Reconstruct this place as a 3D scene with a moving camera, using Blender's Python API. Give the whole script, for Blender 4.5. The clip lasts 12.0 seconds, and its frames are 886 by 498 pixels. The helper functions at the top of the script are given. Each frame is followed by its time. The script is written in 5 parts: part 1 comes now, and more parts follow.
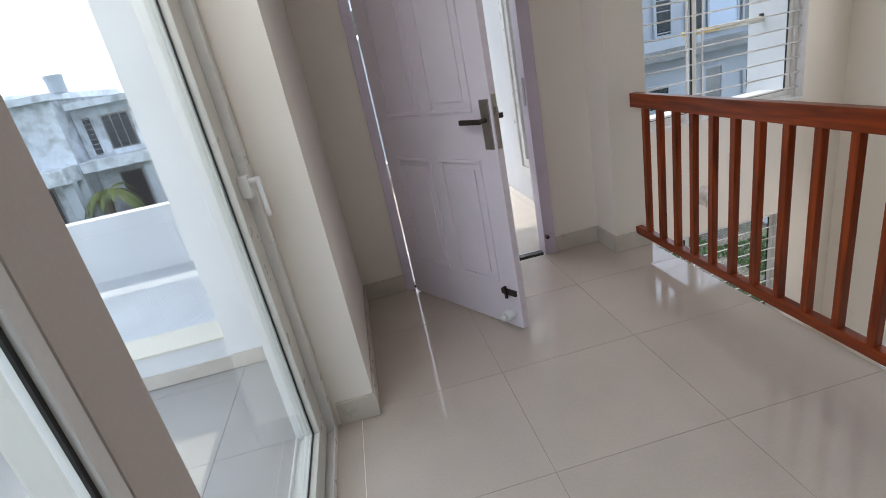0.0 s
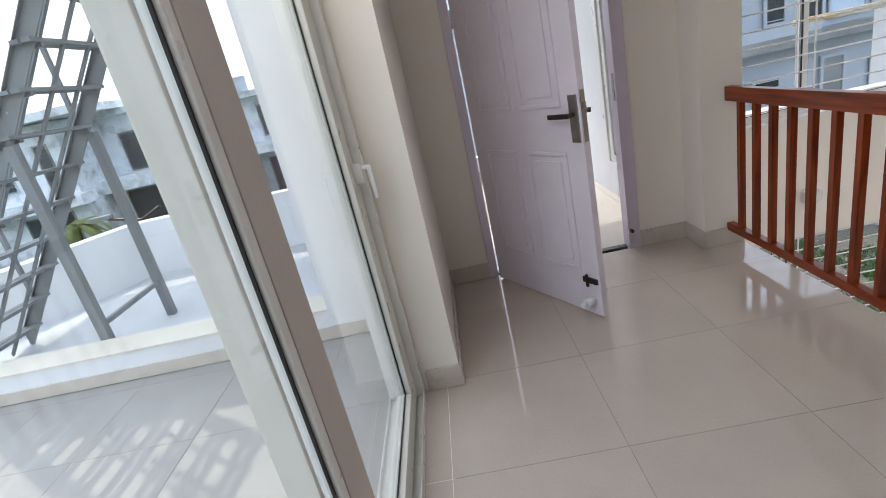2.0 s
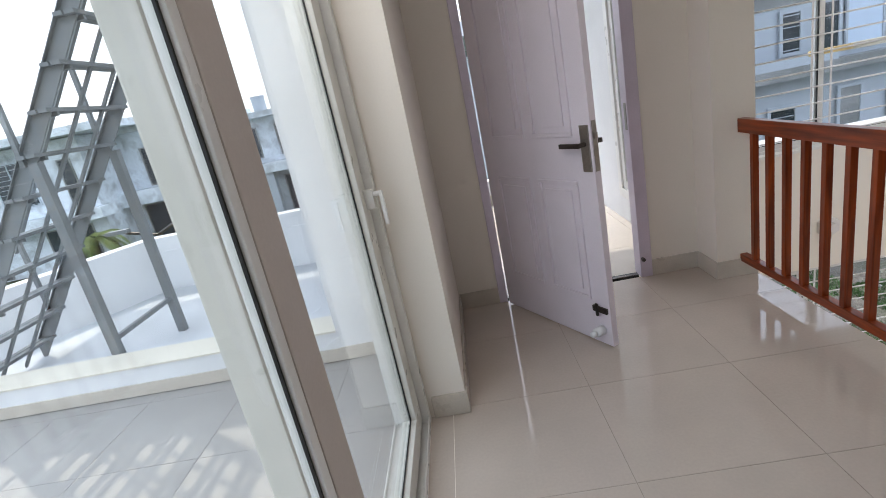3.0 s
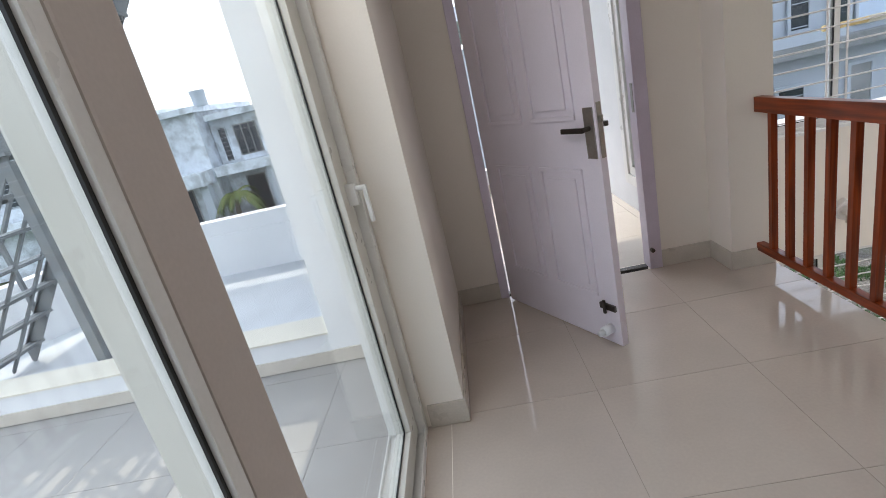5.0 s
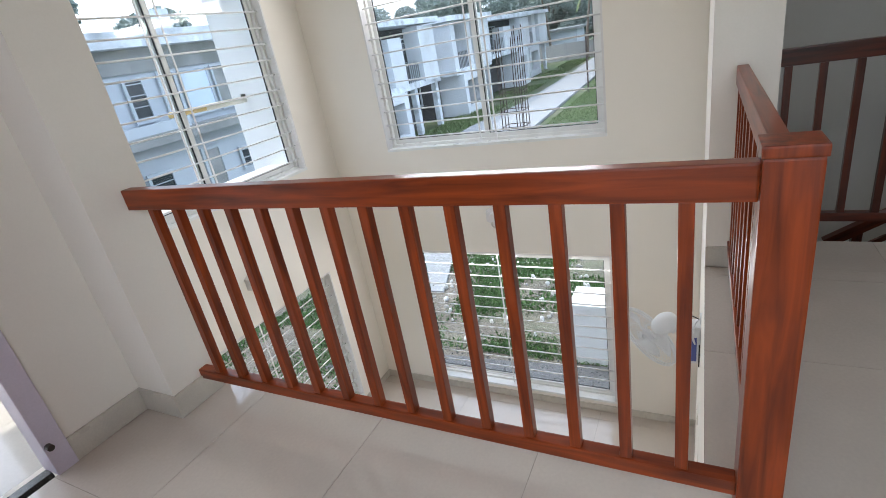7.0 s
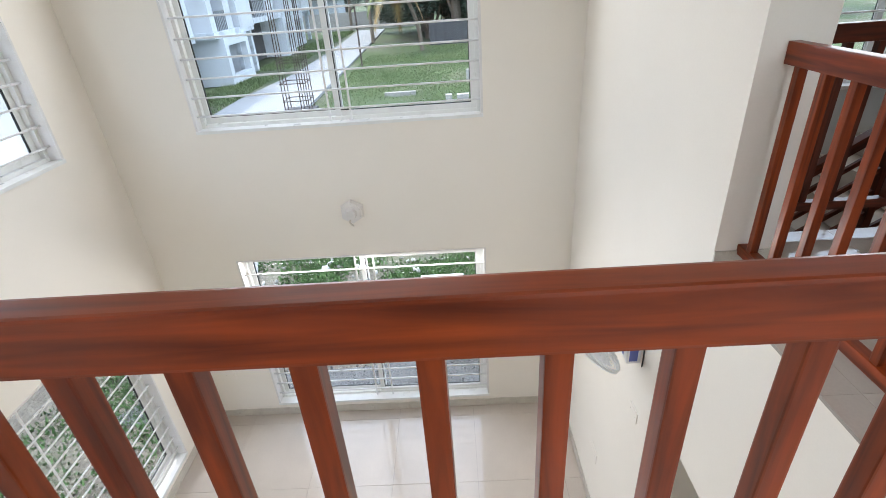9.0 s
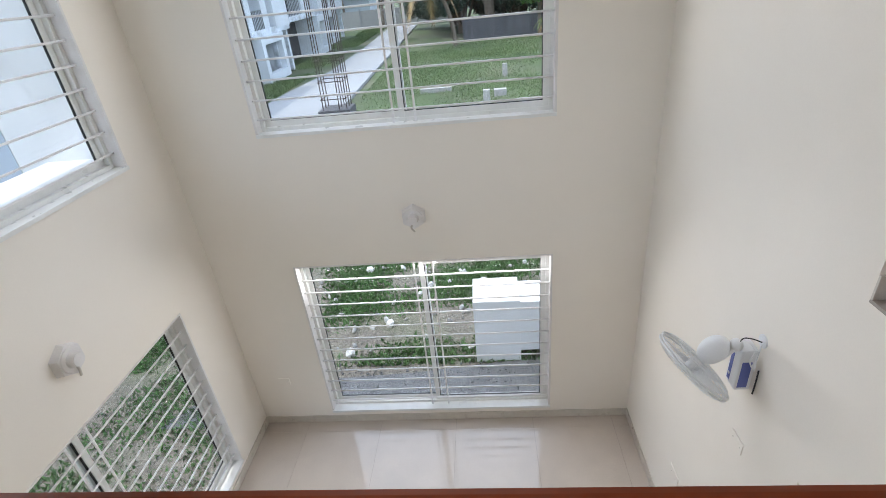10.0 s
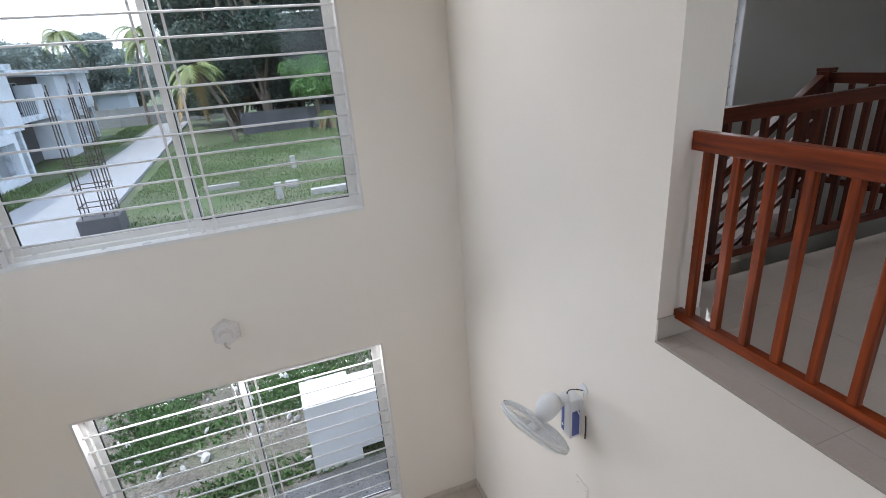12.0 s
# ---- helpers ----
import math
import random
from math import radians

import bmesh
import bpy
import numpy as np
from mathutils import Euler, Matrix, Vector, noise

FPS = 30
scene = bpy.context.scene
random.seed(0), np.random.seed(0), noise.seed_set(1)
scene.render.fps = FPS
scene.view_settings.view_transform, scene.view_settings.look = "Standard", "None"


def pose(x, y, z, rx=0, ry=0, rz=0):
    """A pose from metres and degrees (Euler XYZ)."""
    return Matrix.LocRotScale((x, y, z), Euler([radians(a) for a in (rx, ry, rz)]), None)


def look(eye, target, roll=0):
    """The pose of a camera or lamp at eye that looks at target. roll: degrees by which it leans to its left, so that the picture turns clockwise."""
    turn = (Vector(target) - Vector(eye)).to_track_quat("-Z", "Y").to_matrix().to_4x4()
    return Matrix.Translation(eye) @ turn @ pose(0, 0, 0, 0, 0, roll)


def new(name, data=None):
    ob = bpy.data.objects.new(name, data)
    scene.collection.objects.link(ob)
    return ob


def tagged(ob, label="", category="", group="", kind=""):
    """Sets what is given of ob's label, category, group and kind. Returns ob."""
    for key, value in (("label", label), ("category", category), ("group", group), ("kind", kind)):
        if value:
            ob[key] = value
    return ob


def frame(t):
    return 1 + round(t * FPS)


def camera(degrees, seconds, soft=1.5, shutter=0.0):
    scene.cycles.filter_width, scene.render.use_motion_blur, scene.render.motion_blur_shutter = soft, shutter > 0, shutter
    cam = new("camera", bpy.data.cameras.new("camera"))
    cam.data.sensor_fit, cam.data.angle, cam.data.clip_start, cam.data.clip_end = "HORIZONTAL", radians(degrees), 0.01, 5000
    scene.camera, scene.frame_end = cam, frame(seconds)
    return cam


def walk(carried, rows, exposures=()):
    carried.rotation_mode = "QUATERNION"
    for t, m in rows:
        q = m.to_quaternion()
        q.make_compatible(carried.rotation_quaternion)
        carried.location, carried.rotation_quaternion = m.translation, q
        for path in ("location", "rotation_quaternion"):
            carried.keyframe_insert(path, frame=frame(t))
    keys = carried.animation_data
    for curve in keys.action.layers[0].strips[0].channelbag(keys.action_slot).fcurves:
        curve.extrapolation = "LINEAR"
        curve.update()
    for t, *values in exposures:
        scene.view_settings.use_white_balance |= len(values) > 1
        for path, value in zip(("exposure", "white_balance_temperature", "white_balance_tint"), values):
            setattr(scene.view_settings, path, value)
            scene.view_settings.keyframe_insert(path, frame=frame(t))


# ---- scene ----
cam = camera(83.7, 12.0, soft=0.9)
EXPO = 1.12
PATH = [
    (0, (0.231, 0.949, 1.25), (0.454, 2.802, 0.529), -11.6),
    (0.5, (0.257, 0.831, 1.263), (0.594, 2.69, 0.608), -11.3),
    (1, (0.266, 0.798, 1.268), (0.534, 2.673, 0.625), -11.2),
    (1.5, (0.234, 0.793, 1.255), (0.332, 2.681, 0.603), -11.6),
    (2, (0.186, 0.777, 1.265), (0.09, 2.661, 0.599), -12.9),
    (2.5, (0.198, 0.78, 1.268), (0.054, 2.668, 0.624), -12.8),
    (3, (0.2, 0.778, 1.289), (0.074, 2.687, 0.707), -11.8),
    (4.8, (0.246, 0.926, 1.263), (0.044, 2.815, 0.635), -13.2),
    (5, (0.236, 0.943, 1.262), (0.085, 2.839, 0.642), -13.2),
    (5.5, (0.339, 1.041, 1.255), (0.518, 2.914, 0.576), -12.7),
    (6, (0.43, 1.176, 1.222), (1.198, 2.876, 0.501), -10.9),
    (6.5, (0.513, 1.38, 1.188), (1.823, 2.702, 0.456), -11.2),
    (7, (0.687, 1.67, 1.16), (2.293, 2.585, 0.395), -10.5),
    (7.2, (0.739, 1.791, 1.172), (2.399, 2.616, 0.423), -10.2),
    (8.8, (1.225, 2.593, 1.134), (3.004, 2.645, 0.222), -5.1),
    (9, (1.293, 2.658, 1.128), (3.047, 2.723, 0.171), -4.2),
    (9.5, (1.367, 2.854, 1.116), (3.098, 3.047, 0.133), -5.0),
    (10, (1.519, 2.963, 1.13), (3.262, 3.146, 0.166), -6.0),
    (10.5, (1.574, 3.018, 1.161), (3.357, 2.945, 0.26), -5.0),
    (11, (1.576, 3.099, 1.179), (3.359, 2.781, 0.331), -4.0),
    (11.5, (1.595, 3.121, 1.185), (3.372, 2.666, 0.386), -3.5),
    (12, (1.601, 3.064, 1.212), (3.36, 2.455, 0.481), -4.6),
]
walk(cam, [(t, look(e, g, r)) for t, e, g, r in PATH], exposures=[
    (0, EXPO + 0.05, 6550, 11), (1.5, EXPO + 0.05, 6650, 12), (5, EXPO + 0.05, 6700, 12), (6, EXPO + 0.25, 6600, 10), (6.5, EXPO + 0.3, 6300, 7), (7.2, EXPO + 0.55, 6350, 9),
    (8.8, EXPO + 0.76, 6350, 8), (9.5, EXPO + 0.6, 6400, 8), (10, EXPO + 0.38, 6300, 9), (10.5, EXPO + 0.5, 6350, 10), (11.5, EXPO + 0.56, 6250, 10), (12, EXPO + 0.26, 6200, 11)])

# ---- world and sun ----
SUN_WAY = Vector((-0.02, 0.57, 1.0)).normalized()     # towards the sun
world = bpy.data.worlds.new("world")
scene.world = world
world.use_nodes = True
wn = world.node_tree.nodes
sky = wn.new("ShaderNodeTexSky")
sky.sky_type, sky.sun_disc = "NISHITA", False
sky.sun_elevation = math.asin(SUN_WAY.z)
sky.sun_rotation = math.atan2(SUN_WAY.x, SUN_WAY.y)
sky.air_density, sky.dust_density, sky.ozone_density = 1.0, 3.0, 1.5
haze = wn.new("ShaderNodeMix")
haze.data_type = "RGBA"
haze.inputs[0].default_value = 0.62
haze.inputs[7].default_value = (6.9, 7.6, 8.8, 1)      # thin white cloud veil
world.node_tree.links.new(sky.outputs[0], haze.inputs[6])
world.node_tree.links.new(haze.outputs[2], wn["Background"].inputs[0])
wn["Background"].inputs[1].default_value = 0.15
sun = new("sun", bpy.data.lights.new("sun", "SUN"))
sun.data.energy, sun.data.angle, sun.data.color = 0.95, radians(0.5), (1.0, 0.93, 0.82)
sun.matrix_world = look(SUN_WAY * 40, (0, 0, 0))


def daylight(name, at, towards, w, h, watts):
    """An area lamp added at the head of an opening to boost its sky light."""
    l = bpy.data.lights.new(name, "AREA")
    l.shape, l.size, l.size_y, l.energy, l.color = "RECTANGLE", w, h, watts, (1.0, 0.985, 0.99)
    ob = new(name, l)
    ob.matrix_world = look(at, Vector(at) + Vector(towards))
    return ob


daylight("daylight_window_east", (5.33, 3.57, 1.965), (-1, 0, -0.55), 2.1, 0.12, 12)
daylight("daylight_window_lower", (5.33, 3.57, -1.13), (-1, 0, -0.45), 2.1, 0.10, 8)
daylight("daylight_stair_window", (5.2, -0.55, 1.70), (-1, 0.1, -0.5), 1.3, 0.35, 3)
daylight("daylight_sliding_door", (-0.09, 1.5, 2.10), (1, 0.4, -0.5), 1.9, 0.10, 5.5)


# ---- materials ----
def mat(name, col, rough=0.6, metal=0.0, var=0.12, scale=6.0, bump=0.1, bump_scale=80.0, fine=0.05, fine_scale=150.0, coat=0.0,
        rand=0.0, spec=0.5, stain=None, stain_scale=1.5, stain_amount=0.0, stretch=(1, 1, 1), bump_dist=0.002):
    m = bpy.data.materials.new(name)
    m.use_nodes = True
    n, ln = m.node_tree.nodes, m.node_tree.links
    b = n["Principled BSDF"]
    tc = n.new("ShaderNodeTexCoord")
    mp = n.new("ShaderNodeMapping")
    mp.inputs["Scale"].default_value = stretch
    geo = n.new("ShaderNodeNewGeometry")
    ln.new(geo.outputs["Position"] if stretch == (1, 1, 1) else tc.outputs["Object"], mp.inputs[0])

    def nz(sc, detail=4):
        t = n.new("ShaderNodeTexNoise")
        t.inputs["Scale"].default_value, t.inputs["Detail"].default_value = sc, detail
        ln.new(mp.outputs[0], t.inputs["Vector"])
        return t.outputs["Fac"]

    def mul(sock, lo, hi):
        r = n.new("ShaderNodeMapRange")
        r.inputs["From Min"].default_value, r.inputs["From Max"].default_value = 0.25, 0.75
        r.inputs["To Min"].default_value, r.inputs["To Max"].default_value = lo, hi
        ln.new(sock, r.inputs["Value"])
        return r.outputs[0]

    def times(a, c):
        t = n.new("ShaderNodeMath")
        t.operation = "MULTIPLY"
        ln.new(a, t.inputs[0])
        ln.new(c, t.inputs[1])
        return t.outputs[0]

    f = times(mul(nz(scale), 1 - var, 1 + var), mul(nz(fine_scale, 2), 1 - fine, 1 + fine))
    if rand:
        oi = n.new("ShaderNodeObjectInfo")
        r = n.new("ShaderNodeMapRange")
        r.inputs["To Min"].default_value, r.inputs["To Max"].default_value = 1 - rand, 1 + rand
        ln.new(oi.outputs["Random"], r.inputs["Value"])
        f = times(f, r.outputs[0])
    sc = n.new("ShaderNodeVectorMath")
    sc.operation = "SCALE"
    sc.inputs[0].default_value = col
    ln.new(f, sc.inputs["Scale"])
    out = sc.outputs[0]
    if stain:
        mx = n.new("ShaderNodeMix")
        mx.data_type = "RGBA"
        mx.inputs[7].default_value = (*stain, 1)
        ramp = n.new("ShaderNodeMapRange")
        ramp.inputs["From Min"].default_value, ramp.inputs["From Max"].default_value = 0.45, 0.72
        ramp.inputs["To Max"].default_value = stain_amount
        ln.new(nz(stain_scale, 8), ramp.inputs["Value"])
        ln.new(ramp.outputs[0], mx.inputs[0])
        ln.new(out, mx.inputs[6])
        out = mx.outputs[2]
    ln.new(out, b.inputs["Base Color"])
    b.inputs["Metallic"].default_value = metal
    b.inputs["Specular IOR Level"].default_value = spec
    rr = mul(nz(scale * 1.7), rough * 0.85, min(1, rough * 1.15))
    ln.new(rr, b.inputs["Roughness"])
    b.inputs["Coat Weight"].default_value = coat
    b.inputs["Coat Roughness"].default_value = 0.06
    if bump:
        bp = n.new("ShaderNodeBump")
        bp.inputs["Strength"].default_value, bp.inputs["Distance"].default_value = bump, bump_dist
        ln.new(nz(bump_scale, 3), bp.inputs["Height"])
        ln.new(bp.outputs[0], b.inputs["Normal"])
    return m


def wood(name, dark, light, rough=0.35):
    m = bpy.data.materials.new(name)
    m.use_nodes = True
    n, ln = m.node_tree.nodes, m.node_tree.links
    b = n["Principled BSDF"]
    tc = n.new("ShaderNodeTexCoord")
    mp = n.new("ShaderNodeMapping")
    mp.inputs["Scale"].default_value = (1, 1, 0.07)
    oi = n.new("ShaderNodeObjectInfo")
    ofs = n.new("ShaderNodeVectorMath")
    ofs.operation = "ADD"
    cmb = n.new("ShaderNodeCombineXYZ")
    mulr = n.new("ShaderNodeMath")
    mulr.operation = "MULTIPLY"
    mulr.inputs[1].default_value = 9.0
    ln.new(oi.outputs["Random"], mulr.inputs[0])
    for i in range(3):
        ln.new(mulr.outputs[0], cmb.inputs[i])
    ln.new(tc.outputs["Object"], mp.inputs[0])
    ln.new(mp.outputs[0], ofs.inputs[0])
    ln.new(cmb.outputs[0], ofs.inputs[1])
    g = n.new("ShaderNodeTexNoise")
    g.inputs["Scale"].default_value, g.inputs["Detail"].default_value, g.inputs["Distortion"].default_value = 45, 6, 0.6
    ln.new(ofs.outputs[0], g.inputs["Vector"])
    ramp = n.new("ShaderNodeValToRGB")
    ramp.color_ramp.elements[0].position, ramp.color_ramp.elements[1].position = 0.28, 0.72
    ramp.color_ramp.elements[0].color, ramp.color_ramp.elements[1].color = (*dark, 1), (*light, 1)
    ln.new(g.outputs["Fac"], ramp.inputs[0])
    ln.new(ramp.outputs[0], b.inputs["Base Color"])
    b.inputs["Roughness"].default_value = rough
    b.inputs["Coat Weight"].default_value, b.inputs["Coat Roughness"].default_value = 0.07, 0.16
    b.inputs["Specular IOR Level"].default_value = 0.3
    bp = n.new("ShaderNodeBump")
    bp.inputs["Strength"].default_value, bp.inputs["Distance"].default_value = 0.15, 0.001
    ln.new(g.outputs["Fac"], bp.inputs["Height"])
    ln.new(bp.outputs[0], b.inputs["Normal"])
    return m


def glass_mat(name, tint=(0.93, 0.97, 0.95), gloss=0.9):
    m = bpy.data.materials.new(name)
    m.use_nodes = True
    n, ln = m.node_tree.nodes, m.node_tree.links
    n.remove(n["Principled BSDF"])
    tr, gl, mx, fr, pw, ma = (n.new("ShaderNode" + k) for k in ("BsdfTransparent", "BsdfGlossy", "MixShader", "LayerWeight", "Math", "Math"))
    tr.inputs[0].default_value = (*tint, 1)
    gl.inputs["Roughness"].default_value = 0.01
    gl.inputs[0].default_value = (gloss, gloss, gloss, 1)
    fr.inputs[0].default_value = 0.5
    pw.operation, pw.inputs[1].default_value = "POWER", 5.0
    ma.operation, ma.inputs[1].default_value, ma.inputs[2].default_value = "MULTIPLY_ADD", 0.9, 0.03
    ln.new(fr.outputs["Facing"], pw.inputs[0])
    ln.new(pw.outputs[0], ma.inputs[0])
    ln.new(ma.outputs[0], mx.inputs[0])
    ln.new(tr.outputs[0], mx.inputs[1])
    ln.new(gl.outputs[0], mx.inputs[2])
    ln.new(mx.outputs[0], n["Material Output"].inputs[0])
    return m


WALL = mat("cream_wall_paint", (0.84, 0.785, 0.705), 0.6, var=0.025, scale=1.2, bump=0.12, bump_scale=60, fine=0.012)
WHITE_WALL = mat("white_exterior_paint", (0.78, 0.79, 0.80), 0.7, var=0.05, scale=2.5, bump=0.2, bump_scale=90, fine=0.03,
                 stain=(0.5, 0.5, 0.48), stain_scale=1.1, stain_amount=0.18)
CEIL = mat("white_ceiling_paint", (0.84, 0.83, 0.81), 0.8, var=0.02)
TILE = mat("polished_cream_tile", (0.545, 0.475, 0.41), 0.055, var=0.05, scale=3.5, bump=0.015, bump_scale=12, fine=0.03, fine_scale=90,
           rand=0.02, spec=0.8, stain=(0.45, 0.40, 0.355), stain_scale=2.3, stain_amount=0.35, bump_dist=0.001)
GROUT = mat("tile_grout", (0.33, 0.29, 0.25), 0.8, var=0.1)
SKIRT = mat("beige_skirting_tile", (0.57, 0.52, 0.45), 0.3, var=0.08, scale=9, fine=0.05)
OUT_TILE = mat("pale_outdoor_tile", (0.36, 0.352, 0.338), 0.5, var=0.06, scale=3, bump=0.05, fine=0.04, rand=0.03, spec=0.3,
               stain=(0.29, 0.28, 0.265), stain_scale=2, stain_amount=0.3)
BALCONY_TILE = mat("cream_balcony_tile", (0.60, 0.56, 0.50), 0.08, var=0.06, scale=3, bump=0.05, fine=0.04, rand=0.03)
TEAK = wood("varnished_teak", (0.088, 0.013, 0.003), (0.305, 0.050, 0.008), 0.3)
# Teak with a darker stain; the stairwell's dim light is in it too.
DIM_TEAK = wood("dim_stained_teak", (0.03, 0.007, 0.004), (0.11, 0.022, 0.009), 0.3)
LAV = mat("lavender_door_paint", (0.71, 0.65, 0.715), 0.38, var=0.04, scale=5, bump=0.08, bump_scale=40, fine=0.02)
LAV_FRAME = mat("lavender_frame_paint", (0.63, 0.565, 0.65), 0.42, var=0.06, scale=7, bump=0.1, fine=0.03)
UPVC = mat("white_window_profile", (0.80, 0.80, 0.78), 0.3, var=0.03, scale=8, bump=0.02, fine=0.02,
           stain=(0.55, 0.53, 0.48), stain_scale=6, stain_amount=0.2)
REVEAL = mat("dusty_reveal_paint", (0.74, 0.71, 0.69), 0.55, var=0.05, scale=6, bump=0.1, fine=0.03, stain=(0.58, 0.54, 0.50), stain_scale=7, stain_amount=0.3)
LEAF_PROFILE = mat("aged_cream_profile", (0.66, 0.65, 0.595), 0.3, var=0.03, scale=8, bump=0.02, fine=0.02, stain=(0.50, 0.49, 0.43), stain_scale=5, stain_amount=0.25)
# White leaf profile; the dim room side's shade makes its colour taupe.
SHADED_PROFILE = mat("taupe_shaded_profile", (0.55, 0.49, 0.45), 0.45, var=0.04, scale=8, bump=0.02, fine=0.03)
OPAQUE_PANE = mat("greenish_opaque_pane", (0.30, 0.37, 0.35), 0.06, var=0.04, scale=2, bump=0, fine=0.01, spec=0.9)
HOUSE_WHITE = mat("white_house_paint", (0.66, 0.70, 0.745), 0.8, var=0.06, scale=0.8, bump=0.2, fine=0.04, fine_scale=6, stain=(0.45, 0.46, 0.46), stain_scale=0.9, stain_amount=0.45, bump_dist=0.01)
# Dark masonry colour; on the street houses it paints the recesses' shade.
DARK_VOID = mat("dark_masonry_recess_shade", (0.085, 0.085, 0.09), 0.9, var=0.2, scale=0.9, bump=0.2, fine=0.1, fine_scale=6, bump_dist=0.01)
GRAVEL = mat("dark_gravel", (0.11, 0.113, 0.118), 0.9, var=0.25, scale=9, bump=0.9, bump_scale=45, fine=0.5, fine_scale=60, bump_dist=0.02)
GASKET = mat("black_rubber_gasket", (0.012, 0.012, 0.012), 0.5, var=0.1)
BAR = mat("white_grille_enamel", (0.80, 0.79, 0.79), 0.35, var=0.06, scale=20, fine=0.05)
GLASS = glass_mat("window_glass", (0.95, 0.97, 0.985), 0.55)
GREEN_GLASS = glass_mat("greenish_door_glass", (0.955, 0.98, 0.972), 1.0)
SATIN = mat("satin_steel", (0.36, 0.34, 0.31), 0.32, metal=0.9, var=0.08, scale=30, fine=0.08)
DARK_METAL = mat("dark_bronze_metal", (0.06, 0.05, 0.045), 0.35, metal=0.7, var=0.1, scale=30)
STEEL = mat("grey_painted_steel", (0.19, 0.205, 0.215), 0.55, var=0.14, scale=7, bump=0.15, fine=0.08,
            stain=(0.24, 0.23, 0.21), stain_scale=9, stain_amount=0.35)
CURB_TOP = mat("cream_curb_coping", (0.72, 0.68, 0.58), 0.6, var=0.06, scale=4, fine=0.05)
TERRACE = mat("terrace_screed", (0.60, 0.63, 0.66), 0.75, var=0.08, scale=2.2, bump=0.2, fine=0.05,
              stain=(0.42, 0.44, 0.46), stain_scale=1.2, stain_amount=0.4)
GRANITE = mat("dark_threshold_granite", (0.05, 0.047, 0.045), 0.25, var=0.3, scale=120, fine=0.2)
PLASTIC = mat("white_fan_plastic", (0.76, 0.77, 0.78), 0.35, var=0.02, fine=0.02)
BLUE = mat("blue_printed_label", (0.10, 0.13, 0.38), 0.4, var=0.05)
CABLE = mat("black_cable", (0.02, 0.02, 0.02), 0.5)
# Wall paint greyed down, with the stairwell's shade in its colour.
SHADED_WALL = mat("shaded_stair_paint", (0.58, 0.575, 0.55), 0.65, var=0.04, scale=1.5, bump=0.12, fine=0.02)
WEATHERED = mat("weathered_white_render", (0.68, 0.73, 0.79), 0.85, var=0.12, scale=0.8, bump=0.3, fine=0.1, fine_scale=8,
                stain=(0.22, 0.24, 0.25), stain_scale=1.8, stain_amount=0.75, bump_dist=0.01)
FACADE = mat("bluish_white_facade", (0.45, 0.50, 0.555), 0.8, var=0.07, scale=0.7, bump=0.2, fine=0.05, fine_scale=6,
             stain=(0.38, 0.41, 0.44), stain_scale=0.7, stain_amount=0.4, bump_dist=0.01)
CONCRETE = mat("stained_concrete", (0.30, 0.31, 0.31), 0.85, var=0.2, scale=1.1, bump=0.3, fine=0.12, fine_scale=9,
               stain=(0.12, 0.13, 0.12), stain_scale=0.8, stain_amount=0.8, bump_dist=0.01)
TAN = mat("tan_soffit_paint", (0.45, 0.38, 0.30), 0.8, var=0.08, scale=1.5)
DARK_GLASS = mat("dark_window_pane", (0.035, 0.045, 0.055), 0.12, var=0.3, scale=2)
PALE_PANE = mat("pale_blue_panel", (0.55, 0.66, 0.80), 0.35, var=0.06, scale=1)
YELLOW = mat("yellow_pipe_paint", (0.72, 0.52, 0.22), 0.5, var=0.1)
GRASS_GROUND = mat("grassy_ground", (0.055, 0.085, 0.03), 0.95, var=0.35, scale=0.35, bump=0.8, bump_scale=14, fine=0.4, fine_scale=22,
                   stain=(0.16, 0.145, 0.11), stain_scale=0.28, stain_amount=0.8, bump_dist=0.06)
RUBBLE = mat("stony_soil", (0.15, 0.134, 0.11), 0.95, var=0.3, scale=1.6, bump=0.9, bump_scale=26, fine=0.5, fine_scale=34,
             stain=(0.06, 0.10, 0.03), stain_scale=0.8, stain_amount=0.6, bump_dist=0.05)
ROAD = mat("pale_concrete_road", (0.27, 0.28, 0.29), 0.9, var=0.1, scale=0.4, bump=0.3, fine=0.1, fine_scale=10,
           stain=(0.28, 0.28, 0.27), stain_scale=0.5, stain_amount=0.5, bump_dist=0.01)
STONE = mat("pale_stone", (0.37, 0.36, 0.34), 0.9, var=0.2, scale=6, bump=0.4, fine=0.15, rand=0.15)
RUST = mat("rusty_rebar", (0.05, 0.033, 0.028), 0.8, var=0.2, scale=20)
BARK = mat("grey_bark", (0.16, 0.13, 0.10), 0.95, var=0.25, scale=4, bump=0.6, bump_scale=20, bump_dist=0.02)


def leaf_mat(name, a, b, rough=0.5):
    m = bpy.data.materials.new(name)
    m.use_nodes = True
    n, ln = m.node_tree.nodes, m.node_tree.links
    p = n["Principled BSDF"]
    g = n.new("ShaderNodeNewGeometry")
    r = n.new("ShaderNodeValToRGB")
    r.color_ramp.elements[0].color, r.color_ramp.elements[1].color = (*a, 1), (*b, 1)
    ln.new(g.outputs["Random Per Island"], r.inputs[0])
    ln.new(r.outputs[0], p.inputs["Base Color"])
    p.inputs["Roughness"].default_value = rough
    return m


